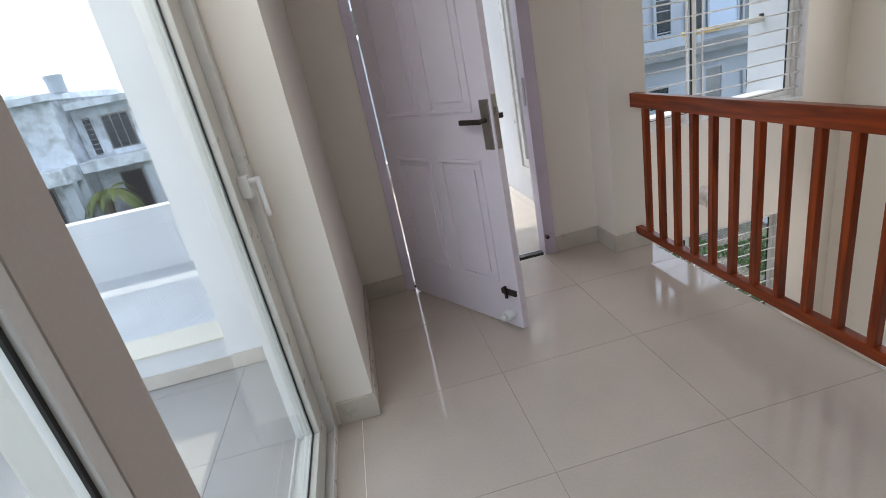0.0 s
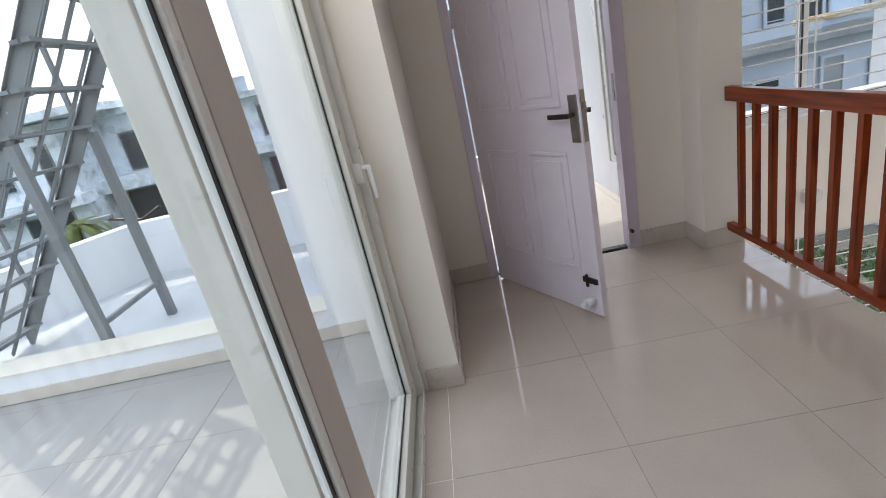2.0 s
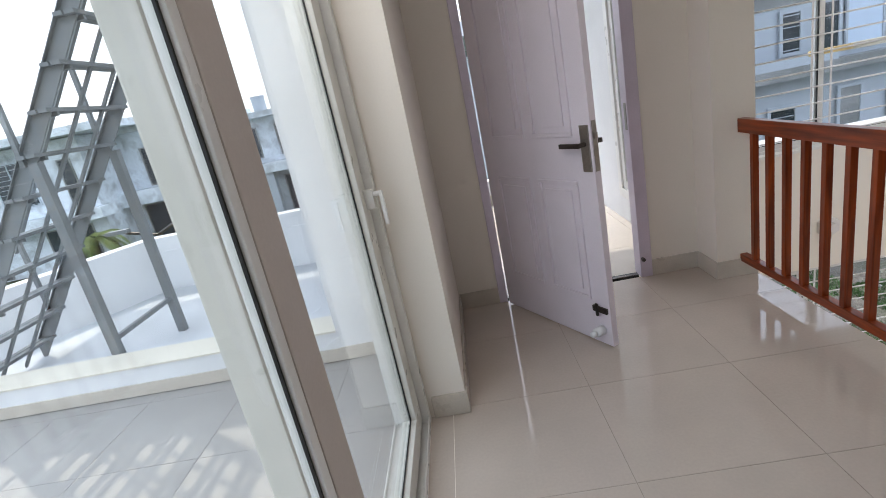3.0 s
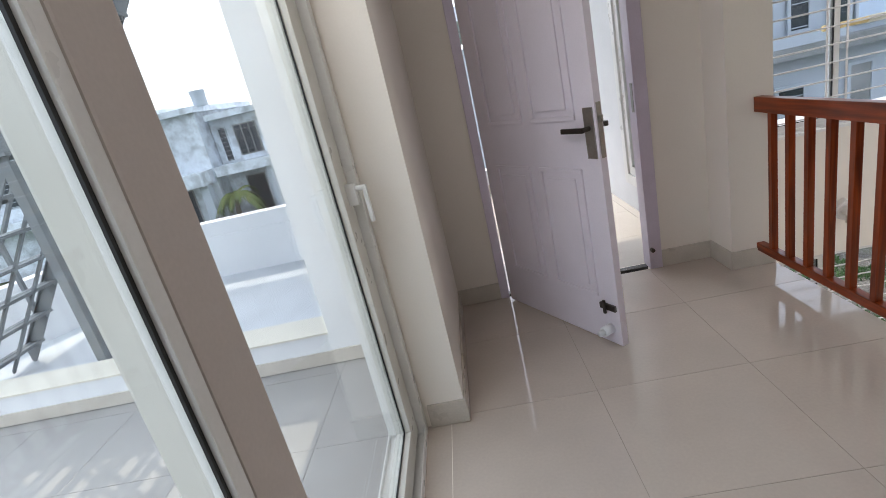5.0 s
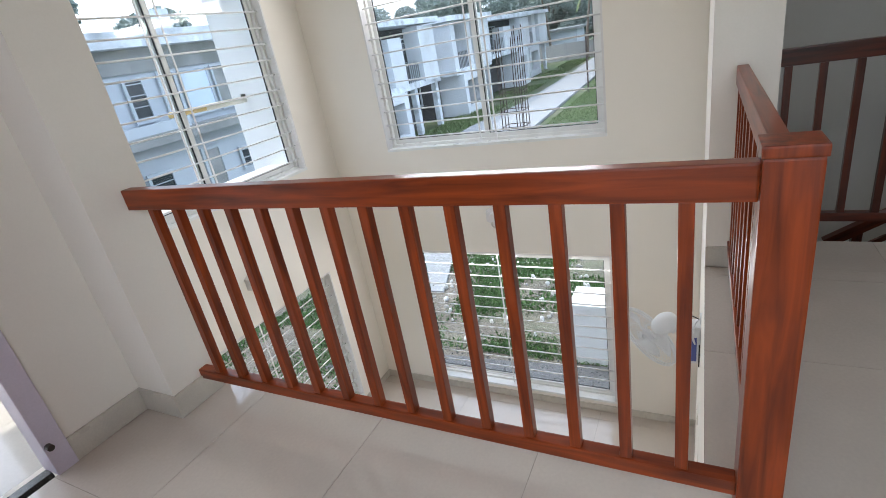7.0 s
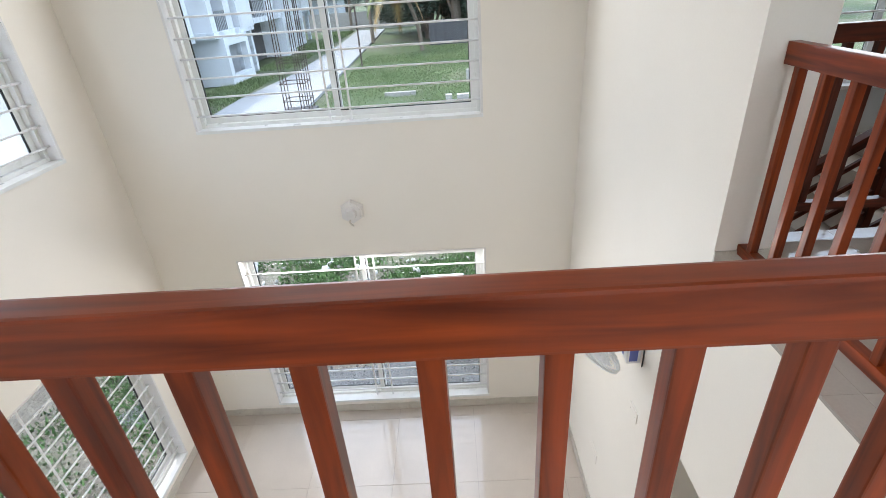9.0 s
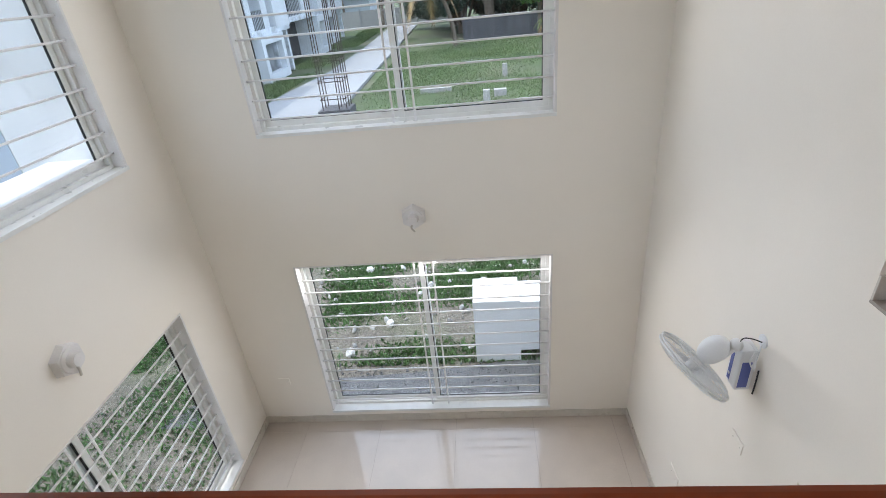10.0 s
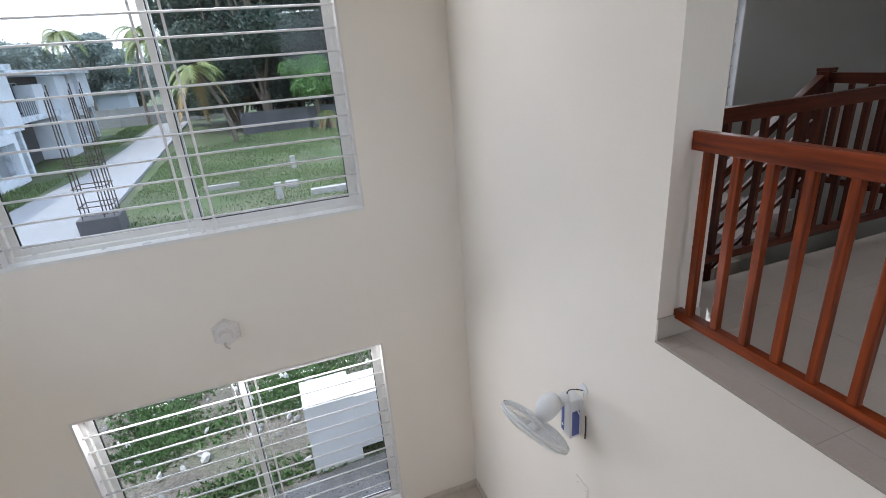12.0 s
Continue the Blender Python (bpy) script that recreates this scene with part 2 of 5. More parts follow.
LEAF_DARK = leaf_mat("dark_tree_leaves", (0.020, 0.042, 0.032), (0.055, 0.09, 0.058))
# Distance haze is mixed into these paler leaf colours.
LEAF_FAR = leaf_mat("haze_paled_leaves", (0.15, 0.20, 0.19), (0.28, 0.33, 0.29))
LEAF_BRIGHT = leaf_mat("bright_tree_leaves", (0.05, 0.13, 0.03), (0.13, 0.26, 0.065))
PALM = leaf_mat("palm_fronds", (0.08, 0.13, 0.03), (0.20, 0.22, 0.06))
DRY_PALM = leaf_mat("dry_palm_fronds", (0.20, 0.13, 0.05), (0.34, 0.24, 0.10))
GRASS = leaf_mat("grass_blades", (0.075, 0.125, 0.04), (0.15, 0.205, 0.085), 0.8)
WEED = leaf_mat("weed_leaves", (0.04, 0.095, 0.025), (0.095, 0.19, 0.055), 0.7)


# ---- building tools ----
def box_bm(bm, lo, hi, bevel=0.0):
    lo, hi = Vector(lo), Vector(hi)
    m = Matrix.Translation((lo + hi) / 2) @ Matrix.Diagonal((*(hi - lo), 1))
    r = bmesh.ops.create_cube(bm, size=1, matrix=m)
    if bevel:
        es = list({e for v in r["verts"] for e in v.link_edges})
        bmesh.ops.bevel(bm, geom=es, offset=bevel, segments=2, profile=0.7, affect="EDGES")
    return bm


def boxes(*bs, bevel=0.0):
    bm = bmesh.new()
    for lo, hi in bs:
        box_bm(bm, lo, hi, bevel)
    return bm


def rod_bm(bm, a, b, r, seg=8, r2=None):
    a, b = Vector(a), Vector(b)
    d = b - a
    m = Matrix.Translation((a + b) / 2) @ d.to_track_quat("Z", "Y").to_matrix().to_4x4()
    bmesh.ops.create_cone(bm, cap_ends=True, segments=seg, radius1=r, radius2=r if r2 is None else r2, depth=d.length, matrix=m)
    return bm


def rods(*rs, seg=8):
    bm = bmesh.new()
    for a, b, r in rs:
        rod_bm(bm, a, b, r, seg)
    return bm


def finish(name, bm, material, smooth=False):
    me = bpy.data.meshes.new(name)
    bm.to_mesh(me)
    bm.free()
    me.materials.append(material)
    if smooth:
        for p in me.polygons:
            p.use_smooth = True
    return me


def thing(name, label, category, at=(0, 0, 0), group="", kind=""):
    e = new(name)
    e.location = at
    e.empty_display_size = 0.1
    return tagged(e, label, category, group, kind)


def part(name, bm, material, parent, label="", smooth=False):
    """One mesh under a thing, given in world places."""
    ob = new(name, finish(name, bm, material, smooth))
    ob.parent = parent
    if not parent.parent:
        ob.matrix_parent_inverse = Matrix.Translation(-parent.location)
    if label:
        ob["label"] = label
    return ob


def solo(name, bm, material, label, category, kind="", smooth=False):
    return tagged(new(name, finish(name, bm, material, smooth)), label, category, "", kind)


def wall(name, lo, hi, axis, holes, material, label):
    """A wall box with rectangular openings through it; axis: the way it runs (0 or 1); holes: (a0, a1, z0, z1)."""
    cuts = sorted({lo[axis], hi[axis], *[c for h in holes for c in h[:2]]})
    bm = bmesh.new()
    for a0, a1 in zip(cuts, cuts[1:]):
        mid = (a0 + a1) / 2
        spans, z = [], lo[2]
        for h in sorted((h for h in holes if h[0] <= mid <= h[1]), key=lambda h: h[2]):
            if h[2] > z:
                spans.append((z, h[2]))
            z = max(z, h[3])
        if z < hi[2]:
            spans.append((z, hi[2]))
        for z0, z1 in spans:
            l, h2 = list(lo), list(hi)
            l[axis], h2[axis], l[2], h2[2] = a0, a1, z0, z1
            box_bm(bm, l, h2)
    bmesh.ops.remove_doubles(bm, verts=bm.verts, dist=1e-5)
    return solo(name, bm, material, label, "wall", "structure")


# ---- plan ----
HALL_Z = -2.998
TOP = 2.95
X0, X1, Y0, Y1 = 1.75, 5.245, 1.638, 5.482        # the double-height hall
DOOR_Y = 3.65
GROUND = -3.3
UA = (2.43, 4.735, 0.153, 2.05)
LA = (2.33, 4.635, -2.841, -1.07)
UB = (2.42, 4.71, 0.168, 2.05)
LB = (2.43, 4.71, -2.841, -1.046)

wall("wall_east", (X1, Y0 - 0.23, GROUND), (X1 + 0.2, Y1 + 0.2, TOP), 1, [UB, LB], WALL, "cream painted hall wall with two large windows")
wall("wall_north", (X0, Y1, GROUND), (X1, Y1 + 0.2, TOP), 0, [UA, LA], WALL, "cream painted hall wall with two barred windows")
wall("wall_south", (3.03, Y0 - 0.23, GROUND), (X1, Y0, TOP), 0, [], WALL, "plain cream painted hall wall beside the stairs")
wall("wall_south_lower", (X0, Y0 - 0.23, GROUND), (3.03, Y0, -0.16), 0, [(1.9, 3.03, GROUND, -1.0)], WALL, "cream wall under the passage with an opening")
wall("wall_pillar", (1.53, 3.43, GROUND), (X0, DOOR_Y + 0.2, TOP), 1, [], WALL, "cream wall pillar end beside the railing")
wall("wall_west_hall", (1.565, DOOR_Y + 0.2, GROUND), (X0, Y1 + 0.2, TOP), 1, [(4.2, 5.05, 0.17, 2.1)], WALL, "cream hall wall with a tall balcony window")
wall("wall_west_lower", (1.53, Y0 - 0.23, GROUND), (X0, 3.43, -0.16), 1, [], WALL, "cream ground floor wall under the landing")
wall("wall_door", (-0.20, DOOR_Y, GROUND), (1.53, DOOR_Y + 0.2, TOP), 0, [(0.295, 1.245, -0.05, 2.12)], WALL, "cream painted landing wall with a doorway")
wall("wall_west", (-0.20, 2.594, GROUND), (0.047, DOOR_Y, TOP), 1, [], WALL, "cream painted wall pier beside the sliding door")
wall("wall_west_south", (-0.22, -3.4, GROUND), (-0.01, 2.594, TOP), 1, [(0.42, 2.594, 0.0, 2.2)], WALL, "cream painted wall around the sliding door")
wall("wall_far_south", (-0.25, -3.6, GROUND), (X1 + 0.2, -3.4, TOP), 0, [], SHADED_WALL, "plain painted wall closing the passage")
wall("wall_stair_east", (X1, -3.4, GROUND), (X1 + 0.2, Y0 - 0.23, TOP), 1, [(-1.25, 0.15, 0.2, 1.9)], SHADED_WALL, "painted stairwell wall with a barred window")
solo("ceiling", boxes(((-0.25, -3.6, TOP), (X1 + 0.2, Y1 + 0.2, TOP + 0.15))), CEIL, "white painted ceiling", "ceiling", "structure")

# unseen slabs added over balcony, north windows and part of terrace to block sun
solo("roof_overhang", boxes(((1.75, Y1 + 0.2, TOP), (X1 + 0.2, 7.3, TOP + 0.15)), ((-0.25, Y1 + 0.2, TOP), (1.75, 6.0, TOP + 0.15)), ((-3.2, 4.64, TOP + 0.05), (-0.25, 6.8, TOP + 0.15)), ((-3.8, 4.64, TOP + 0.05), (-3.2, 5.8, TOP + 0.15))), CEIL, "unseen white slabs added to block the sun", "roof slab", "structure")

# slabs under the upper floor
solo("floor_slab", boxes(((-0.20, -3.4, -0.16), (X0, DOOR_Y, -0.012)), ((X0, -3.4, -0.16), (3.03, Y0, -0.012)), ((3.03, -3.4, -0.16), (3.34, Y0 - 0.23, -0.012))), WALL,
     "cream edged upper floor slab", "floor slab", "structure")


def skirting(name, runs, z0, h, label="beige tile skirting along the wall foot"):
    bm = bmesh.new()
    for lo, hi in runs:
        box_bm(bm, (*lo, z0), (*hi, z0 + h), 0.002)
    return solo(name, bm, SKIRT, label, "skirting", "structure")


skirting("baseboard_landing", [((0.047, 2.594), (0.057, DOOR_Y)), ((-0.10, 2.582), (0.057, 2.594)), ((0.057, DOOR_Y - 0.010), (0.295, DOOR_Y)),
                               ((1.245, DOOR_Y - 0.010), (1.52, DOOR_Y)), ((1.52, 3.42), (1.53, DOOR_Y)), ((1.53, 3.42), (X0, 3.43)),
                               ((3.02, Y0 - 0.23), (3.03, Y0))], 0.002, 0.10)
skirting("baseboard_hall", [((X1 - 0.01, Y0), (X1, Y1)), ((X0, Y1 - 0.01), (X1 - 0.01, Y1)), ((3.03, Y0), (X1 - 0.01, Y0 + 0.01))], HALL_Z + 0.002, 0.09)

# ---- windows with horizontal bars ----
def sliding_window(name, axis, face, span, out, label, bars_n):
    """A two-leaf white sliding window in an opening; axis: the way the wall runs; face: inner wall face; out: +1 or -1, the way out."""
    a0, a1, z0, z1 = span
    e = thing(name, label, "window", (0, 0, 0), "", "structure")

    def P(a, d, z):
        return (a, face + out * d, z) if axis == 0 else (face + out * d, a, z)

    def bx(a, b, d0, d1, c, d, bev=0.004):
        p, q = P(a, d0, c), P(b, d1, d)
        return tuple(map(min, p, q)), tuple(map(max, p, q))

    f = 0.034
    D0, D1 = 0.085, 0.155
    frame_bm = boxes(bx(a0, a0 + f, D0, D1, z0, z1), bx(a1 - f, a1, D0, D1, z0, z1), bx(a0 + f, a1 - f, D0, D1, z0, z0 + f),
                     bx(a0 + f, a1 - f, D0, D1, z1 - f, z1), bevel=0.004)
    part("window_frame", frame_bm, UPVC, e)
    mid = (a0 + a1) / 2
    for k, (s0, s1, d) in enumerate(((a0 + f, mid + 0.03, 0.09), (mid - 0.03, a1 - f, 0.123))):
        w = 0.045
        sash = part("sash", boxes(bx(s0, s0 + w, d, d + 0.03, z0 + f, z1 - f), bx(s1 - w, s1, d, d + 0.03, z0 + f, z1 - f),
                                  bx(s0 + w, s1 - w, d, d + 0.03, z0 + f, z0 + f + w), bx(s0 + w, s1 - w, d, d + 0.03, z1 - f - w, z1 - f), bevel=0.003), UPVC, e)
        g = 0.006
        part("gasket", boxes(bx(s0 + w, s0 + w + g, d + 0.008, d + 0.022, z0 + f + w, z1 - f - w), bx(s1 - w - g, s1 - w, d + 0.008, d + 0.022, z0 + f + w, z1 - f - w),
                             bx(s0 + w, s1 - w, d + 0.008, d + 0.022, z0 + f + w, z0 + f + w + g)), GASKET, sash, "black rubber gasket")
        pane = part("pane", boxes(bx(s0 + w, s1 - w, d + 0.013, d + 0.017, z0 + f + w, z1 - f - w)), GLASS, sash, "clear glass pane")
        pane.visible_shadow = False
    # inner grille
    n = bars_n
    step = (z1 - z0) / n
    for i in range(1, n):
        z = z0 + step * (i - 0.25)
        part("grille_bar", rods((P(a0, 0.05, z), P(a1, 0.05, z), 0.0076), seg=8), BAR, e, smooth=True)
    for a in (mid - 0.10, mid + 0.07):
        part("grille_upright", boxes(bx(a - 0.008, a + 0.008, 0.054, 0.060, z0, z1)), BAR, e)
    # thin white lining of the opening
    part("window_sill", boxes(bx(a0 - 0.012, a1 + 0.012, -0.012, 0.085, z0 - 0.02, z0 + 0.006), bevel=0.003), UPVC, e)
    for a, b in ((a0 - 0.012, a0 + 0.005), (a1 - 0.005, a1 + 0.012)):
        part("reveal_trim", boxes(bx(a, b, -0.004, 0.085, z0 + 0.006, z1 + 0.01)), REVEAL, e)
    part("reveal_trim", boxes(bx(a0 + 0.005, a1 - 0.005, -0.004, 0.085, z1 - 0.004, z1 + 0.01)), REVEAL, e)
    return e


sliding_window("window_1", 0, Y1, UA, 1, "white framed upper sliding window with horizontal grille bars", 13)
sliding_window("window_2", 0, Y1, LA, 1, "white framed lower sliding window with horizontal grille bars", 13)
sliding_window("window_3", 1, X1, UB, 1, "white framed upper sliding window facing the street", 13)
sliding_window("window_4", 1, X1, LB, 1, "white framed lower sliding window facing the yard", 13)
sliding_window("window_5", 1, X1, (-1.25, 0.15, 0.2, 1.9), 1, "white framed stairwell window with grille bars", 9)

# ---- railings ----
def wood_part(name, parent, centre, size, along, bevel=0.004, label="", material=TEAK):
    """A wooden stick whose own z axis runs along its length, so that the grain follows it."""
    l = size[2] / 2
    bm = boxes(((-size[0] / 2, -size[1] / 2, -l), (size[0] / 2, size[1] / 2, l)), bevel=bevel)
    ob = new(name, finish(name, bm, material))
    ob.parent = parent
    rot = {"x": Euler((0, radians(90), 0)), "y": Euler((radians(90), 0, 0)), "z": Euler((0, 0, 0))}
    if isinstance(along, str):
        q = rot[along].to_matrix().to_4x4()
    else:
        q = Vector(along).to_track_quat("Z", "Y").to_matrix().to_4x4()
    ob.matrix_local = Matrix.Translation(Vector(centre) - parent.location) @ q
    if label:
        ob["label"] = label
    return ob


def railing(name, label, a, b, pitch, first, newels=(), top=0.88, zbase=0.0, material=TEAK):
    """A level balustrade from a to b (x, y), along an axis; newels: (x, y) of square posts."""
    a, b = Vector((*a, 0)), Vector((*b, 0))
    d = (b - a).normalized()
    along = "x" if abs(d.x) > 0.5 else "y"
    L = (b - a).length
    c = (a + b) / 2
    e = thing(name, label, "railing", (c.x, c.y, zbase))
    # in a turned stick, local x is up for "x", local y is up for "y"
    hs = (0.072, 0.04, L) if along == "x" else (0.04, 0.072, L)
    bs = (0.042, 0.04, L) if along == "x" else (0.04, 0.042, L)
    wood_part("handrail", e, (c.x, c.y, zbase + top - 0.036), hs, along, 0.005, material=material)
    wood_part("bottom_rail", e, (c.x, c.y, zbase + 0.110), bs, along, material=material)
    n = int((L - first) / pitch) + 1
    for k in range(n):
        p = a + d * (first + k * pitch)
        if (p - a).length > L - 0.03:
            break
        wood_part("baluster", e, (p.x, p.y, zbase + (0.131 + top - 0.072) / 2), (0.029, 0.029, top - 0.072 - 0.131), "z", 0.003, material=material)
    for x, y in newels:
        post = wood_part("newel_post", e, (x, y, zbase + 0.445), (0.088, 0.088, 0.89), "z", 0.005, material=material)
        cap = wood_part("newel_cap", e, (x, y, zbase + 0.901), (0.094, 0.094, 0.022), "z", 0.004, material=material)
    return e


railing("landing_railing", "varnished reddish teak railing along the landing edge", (1.676, 3.43), (1.676, 1.577), 0.1252, 0.112, [(1.684, 1.533)])
railing("passage_railing", "varnished reddish teak railing across the passage opening", (1.728, 1.533), (3.028, 1.533), 0.126, 0.10)
railing("stairwell_railing", "varnished teak railing darkened for the dim stairwell", (3.385, 1.40), (3.385, -0.86), 0.125, 0.06, [(3.385, -0.905)], material=DIM_TEAK)
railing("stairhead_railing", "varnished teak railing darkened for the dim stair head", (3.43, -0.905), (4.155, -0.905), 0.125, 0.08, [(4.2, -0.905)], material=DIM_TEAK)

# stairs down
steps = thing("staircase", "tiled staircase going down in a walled stairwell", "staircase", (4.3, 0.2, -1.5))
for i in range(9):
    z = -0.168 * (i + 1)
    y = -0.86 + 0.25 * i
    part("step", boxes(((4.22, y, z - 0.16), (X1, y + 0.27, z)), bevel=0.004), TILE, steps)
for i in range(8):
    z = -1.68 - 0.168 * (i + 1) + 0.168
    y = 1.13 - 0.25 * i
    part("step", boxes(((3.34, y - 0.27, z - 0.16), (4.18, y, z)), bevel=0.004), TILE, steps)
part("half_landing", boxes(((3.34, 1.13, -1.66), (X1, 1.40, -1.512))), TILE, steps)
flight = thing("stair_flight_railing", "sloping teak railing darkened for the dim stair flight", "railing", (4.2, 0.1, -0.6))
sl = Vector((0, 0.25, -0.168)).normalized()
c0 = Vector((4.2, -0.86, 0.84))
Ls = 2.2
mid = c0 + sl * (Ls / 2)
wood_part("handrail", flight, mid, (0.06, 0.06, Ls), sl, material=DIM_TEAK)
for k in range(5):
    wood_part("sloping_slat", flight, mid - Vector((0, 0, 0.15 * (k + 1))), (0.022, 0.03, Ls), sl, 0.003, material=DIM_TEAK)
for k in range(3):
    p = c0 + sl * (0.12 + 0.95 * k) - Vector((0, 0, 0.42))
    wood_part("post", flight, p, (0.05, 0.05, 0.80), "z", 0.003, material=DIM_TEAK)

# ---- the open lavender door ----
door_frame = thing("door_frame", "lavender painted wooden door frame", "door frame", (0.77, DOOR_Y, 0), "", "structure")
for lo, hi in (((0.295, DOOR_Y - 0.012, 0.0), (0.345, DOOR_Y + 0.09, 2.06)), ((1.175, DOOR_Y - 0.012, 0.0), (1.245, DOOR_Y + 0.09, 2.06)), ((0.295, DOOR_Y - 0.012, 2.06), (1.245, DOOR_Y + 0.09, 2.12))):
    part("jamb", boxes((lo, hi), bevel=0.004), LAV_FRAME, door_frame)
part("threshold", boxes(((0.345, DOOR_Y + 0.03, -0.05), (1.175, DOOR_Y + 0.075, 0.004)), bevel=0.003), GRANITE, door_frame, "dark granite threshold strip")
part("strike_plate", boxes(((1.172, DOOR_Y + 0.01, 0.90), (1.175, DOOR_Y + 0.04, 1.05))), SATIN, door_frame, "small steel strike plate")
part("door_stop", rods(((1.19, DOOR_Y - 0.012, 0.12), (1.19, DOOR_Y - 0.035, 0.12), 0.012)), DARK_METAL, door_frame, "small dark stop")

DW, DH, DT = 0.822, 2.03, 0.035
leaf = thing("door_1", "lavender painted moulded panel door standing open into the landing", "door", (0.366, DOOR_Y - 0.045, 0.012), "", "structure")
leaf.rotation_euler = (0, 0, radians(-60.0))


def leaf_part(name, bm, material, label="", parent=None, smooth=False):
    ob = new(name, finish(name, bm, material, smooth))
    ob.parent = parent or leaf
    if label:
        ob["label"] = label
    return ob


def panel_door(bm):
    """A moulded door leaf: local x along the width, y through it, six raised panels on both faces."""
    box_bm(bm, (0, -DT / 2, 0), (DW, DT / 2, DH), 0.002)
    cols = ((0.105, 0.375), (0.445, 0.715))
    rows = ((0.22, 0.80), (1.0, 1.86))
    for s in (-1, 1):
        for c in cols:
            for r in rows:
                y = s * DT / 2
                # moulding ring and raised field
                ring = ((c[0], c[1], r[0], r[0] + 0.018), (c[0], c[1], r[1] - 0.018, r[1]), (c[0], c[0] + 0.018, r[0] + 0.018, r[1] - 0.018), (c[1] - 0.018, c[1], r[0] + 0.018, r[1] - 0.018))
                for a, b, z0, z1 in ring:
                    lo, hi = (a, min(y, y + s * 0.010), z0), (b, max(y, y + s * 0.010), z1)
                    box_bm(bm, lo, hi, 0.0045)
                lo = (c[0] + 0.045, min(y, y + s * 0.008), r[0] + 0.045)
                hi = (c[1] - 0.045, max(y, y + s * 0.008), r[1] - 0.045)
                box_bm(bm, lo, hi, 0.004)
    return bm


leaf_part("panel_leaf", panel_door(bmesh.new()), LAV)
for s in (-1, 1):
    y = s * (DT / 2)
    plate = leaf_part("lock_plate", boxes(((DW - 0.060, min(y, y + s * 0.007), 0.845), (DW - 0.012, max(y, y + s * 0.007), 1.045)), bevel=0.002), SATIN, "brushed steel lock plate")
    bm = bmesh.new()
    rod_bm(bm, (DW - 0.036, y, 0.965), (DW - 0.036, y + s * 0.05, 0.965), 0.010, 12)
    box_bm(bm, (DW - 0.145, min(y + s * 0.04, y + s * 0.055), 0.955), (DW - 0.026, max(y + s * 0.04, y + s * 0.055), 0.976), 0.004)
    leaf_part("lever_handle", bm, DARK_METAL, "dark lever handle", plate)
leaf_part("latch_plate", boxes(((DW, -0.011, 0.845), (DW + 0.003, 0.011, 1.06)), ((DW + 0.003, -0.006, 0.985), (DW + 0.014, 0.006, 1.01))), SATIN, "steel latch plate on the door edge")
for z in (0.2, 0.78, 1.35, 1.85):
    leaf_part("hinge", rods(((-0.006, DT / 2 + 0.004, z), (-0.006, DT / 2 + 0.004, z + 0.10), 0.007)), DARK_METAL, "dark butt hinge")
leaf_part("tower_bolt", boxes(((DW - 0.10, -DT / 2 - 0.012, 0.168), (DW - 0.012, -DT / 2, 0.196)), ((DW - 0.075, -DT / 2 - 0.020, 0.150), (DW - 0.062, -DT / 2 - 0.010, 0.214)), bevel=0.003), DARK_METAL, "small dark bolt near the foot")
bm = bmesh.new()
rod_bm(bm, (DW - 0.055, -DT / 2, 0.075), (DW - 0.055, -DT / 2 - 0.05, 0.075), 0.022, 16)
rod_bm(bm, (DW - 0.055, -DT / 2 - 0.05, 0.075), (DW - 0.055, -DT / 2 - 0.075, 0.075), 0.014, 16)
leaf_part("door_stopper", bm, PLASTIC, "white plastic door stopper", smooth=True)

# ---- sliding glass door ----
slide = thing("sliding_door", "white framed sliding glass door with greenish glass", "sliding door", (-0.2, 1.5, 0), "", "structure")
YS, YN, ZT = 0.42, 2.594, 2.2
part("door_frame", boxes(((-0.267, YN - 0.045, 0.0), (-0.117, YN - 0.002, ZT)), ((-0.267, YS, 0.0), (-0.117, YS + 0.045, ZT)), ((-0.267, YS + 0.045, ZT - 0.05), (-0.117, YN - 0.045, ZT)), bevel=0.004), UPVC, slide)
part("bottom_track", boxes(((-0.267, YS + 0.045, 0.0), (-0.117, YN - 0.045, 0.012)), ((-0.122, YS + 0.045, 0.012), (-0.117, YN - 0.045, 0.035)), ((-0.175, YS + 0.045, 0.012), (-0.171, YN - 0.045, 0.03)), ((-0.267, YS + 0.045, 0.012), (-0.262, YN - 0.045, 0.035)), bevel=0.001), UPVC, slide, "white sliding track")


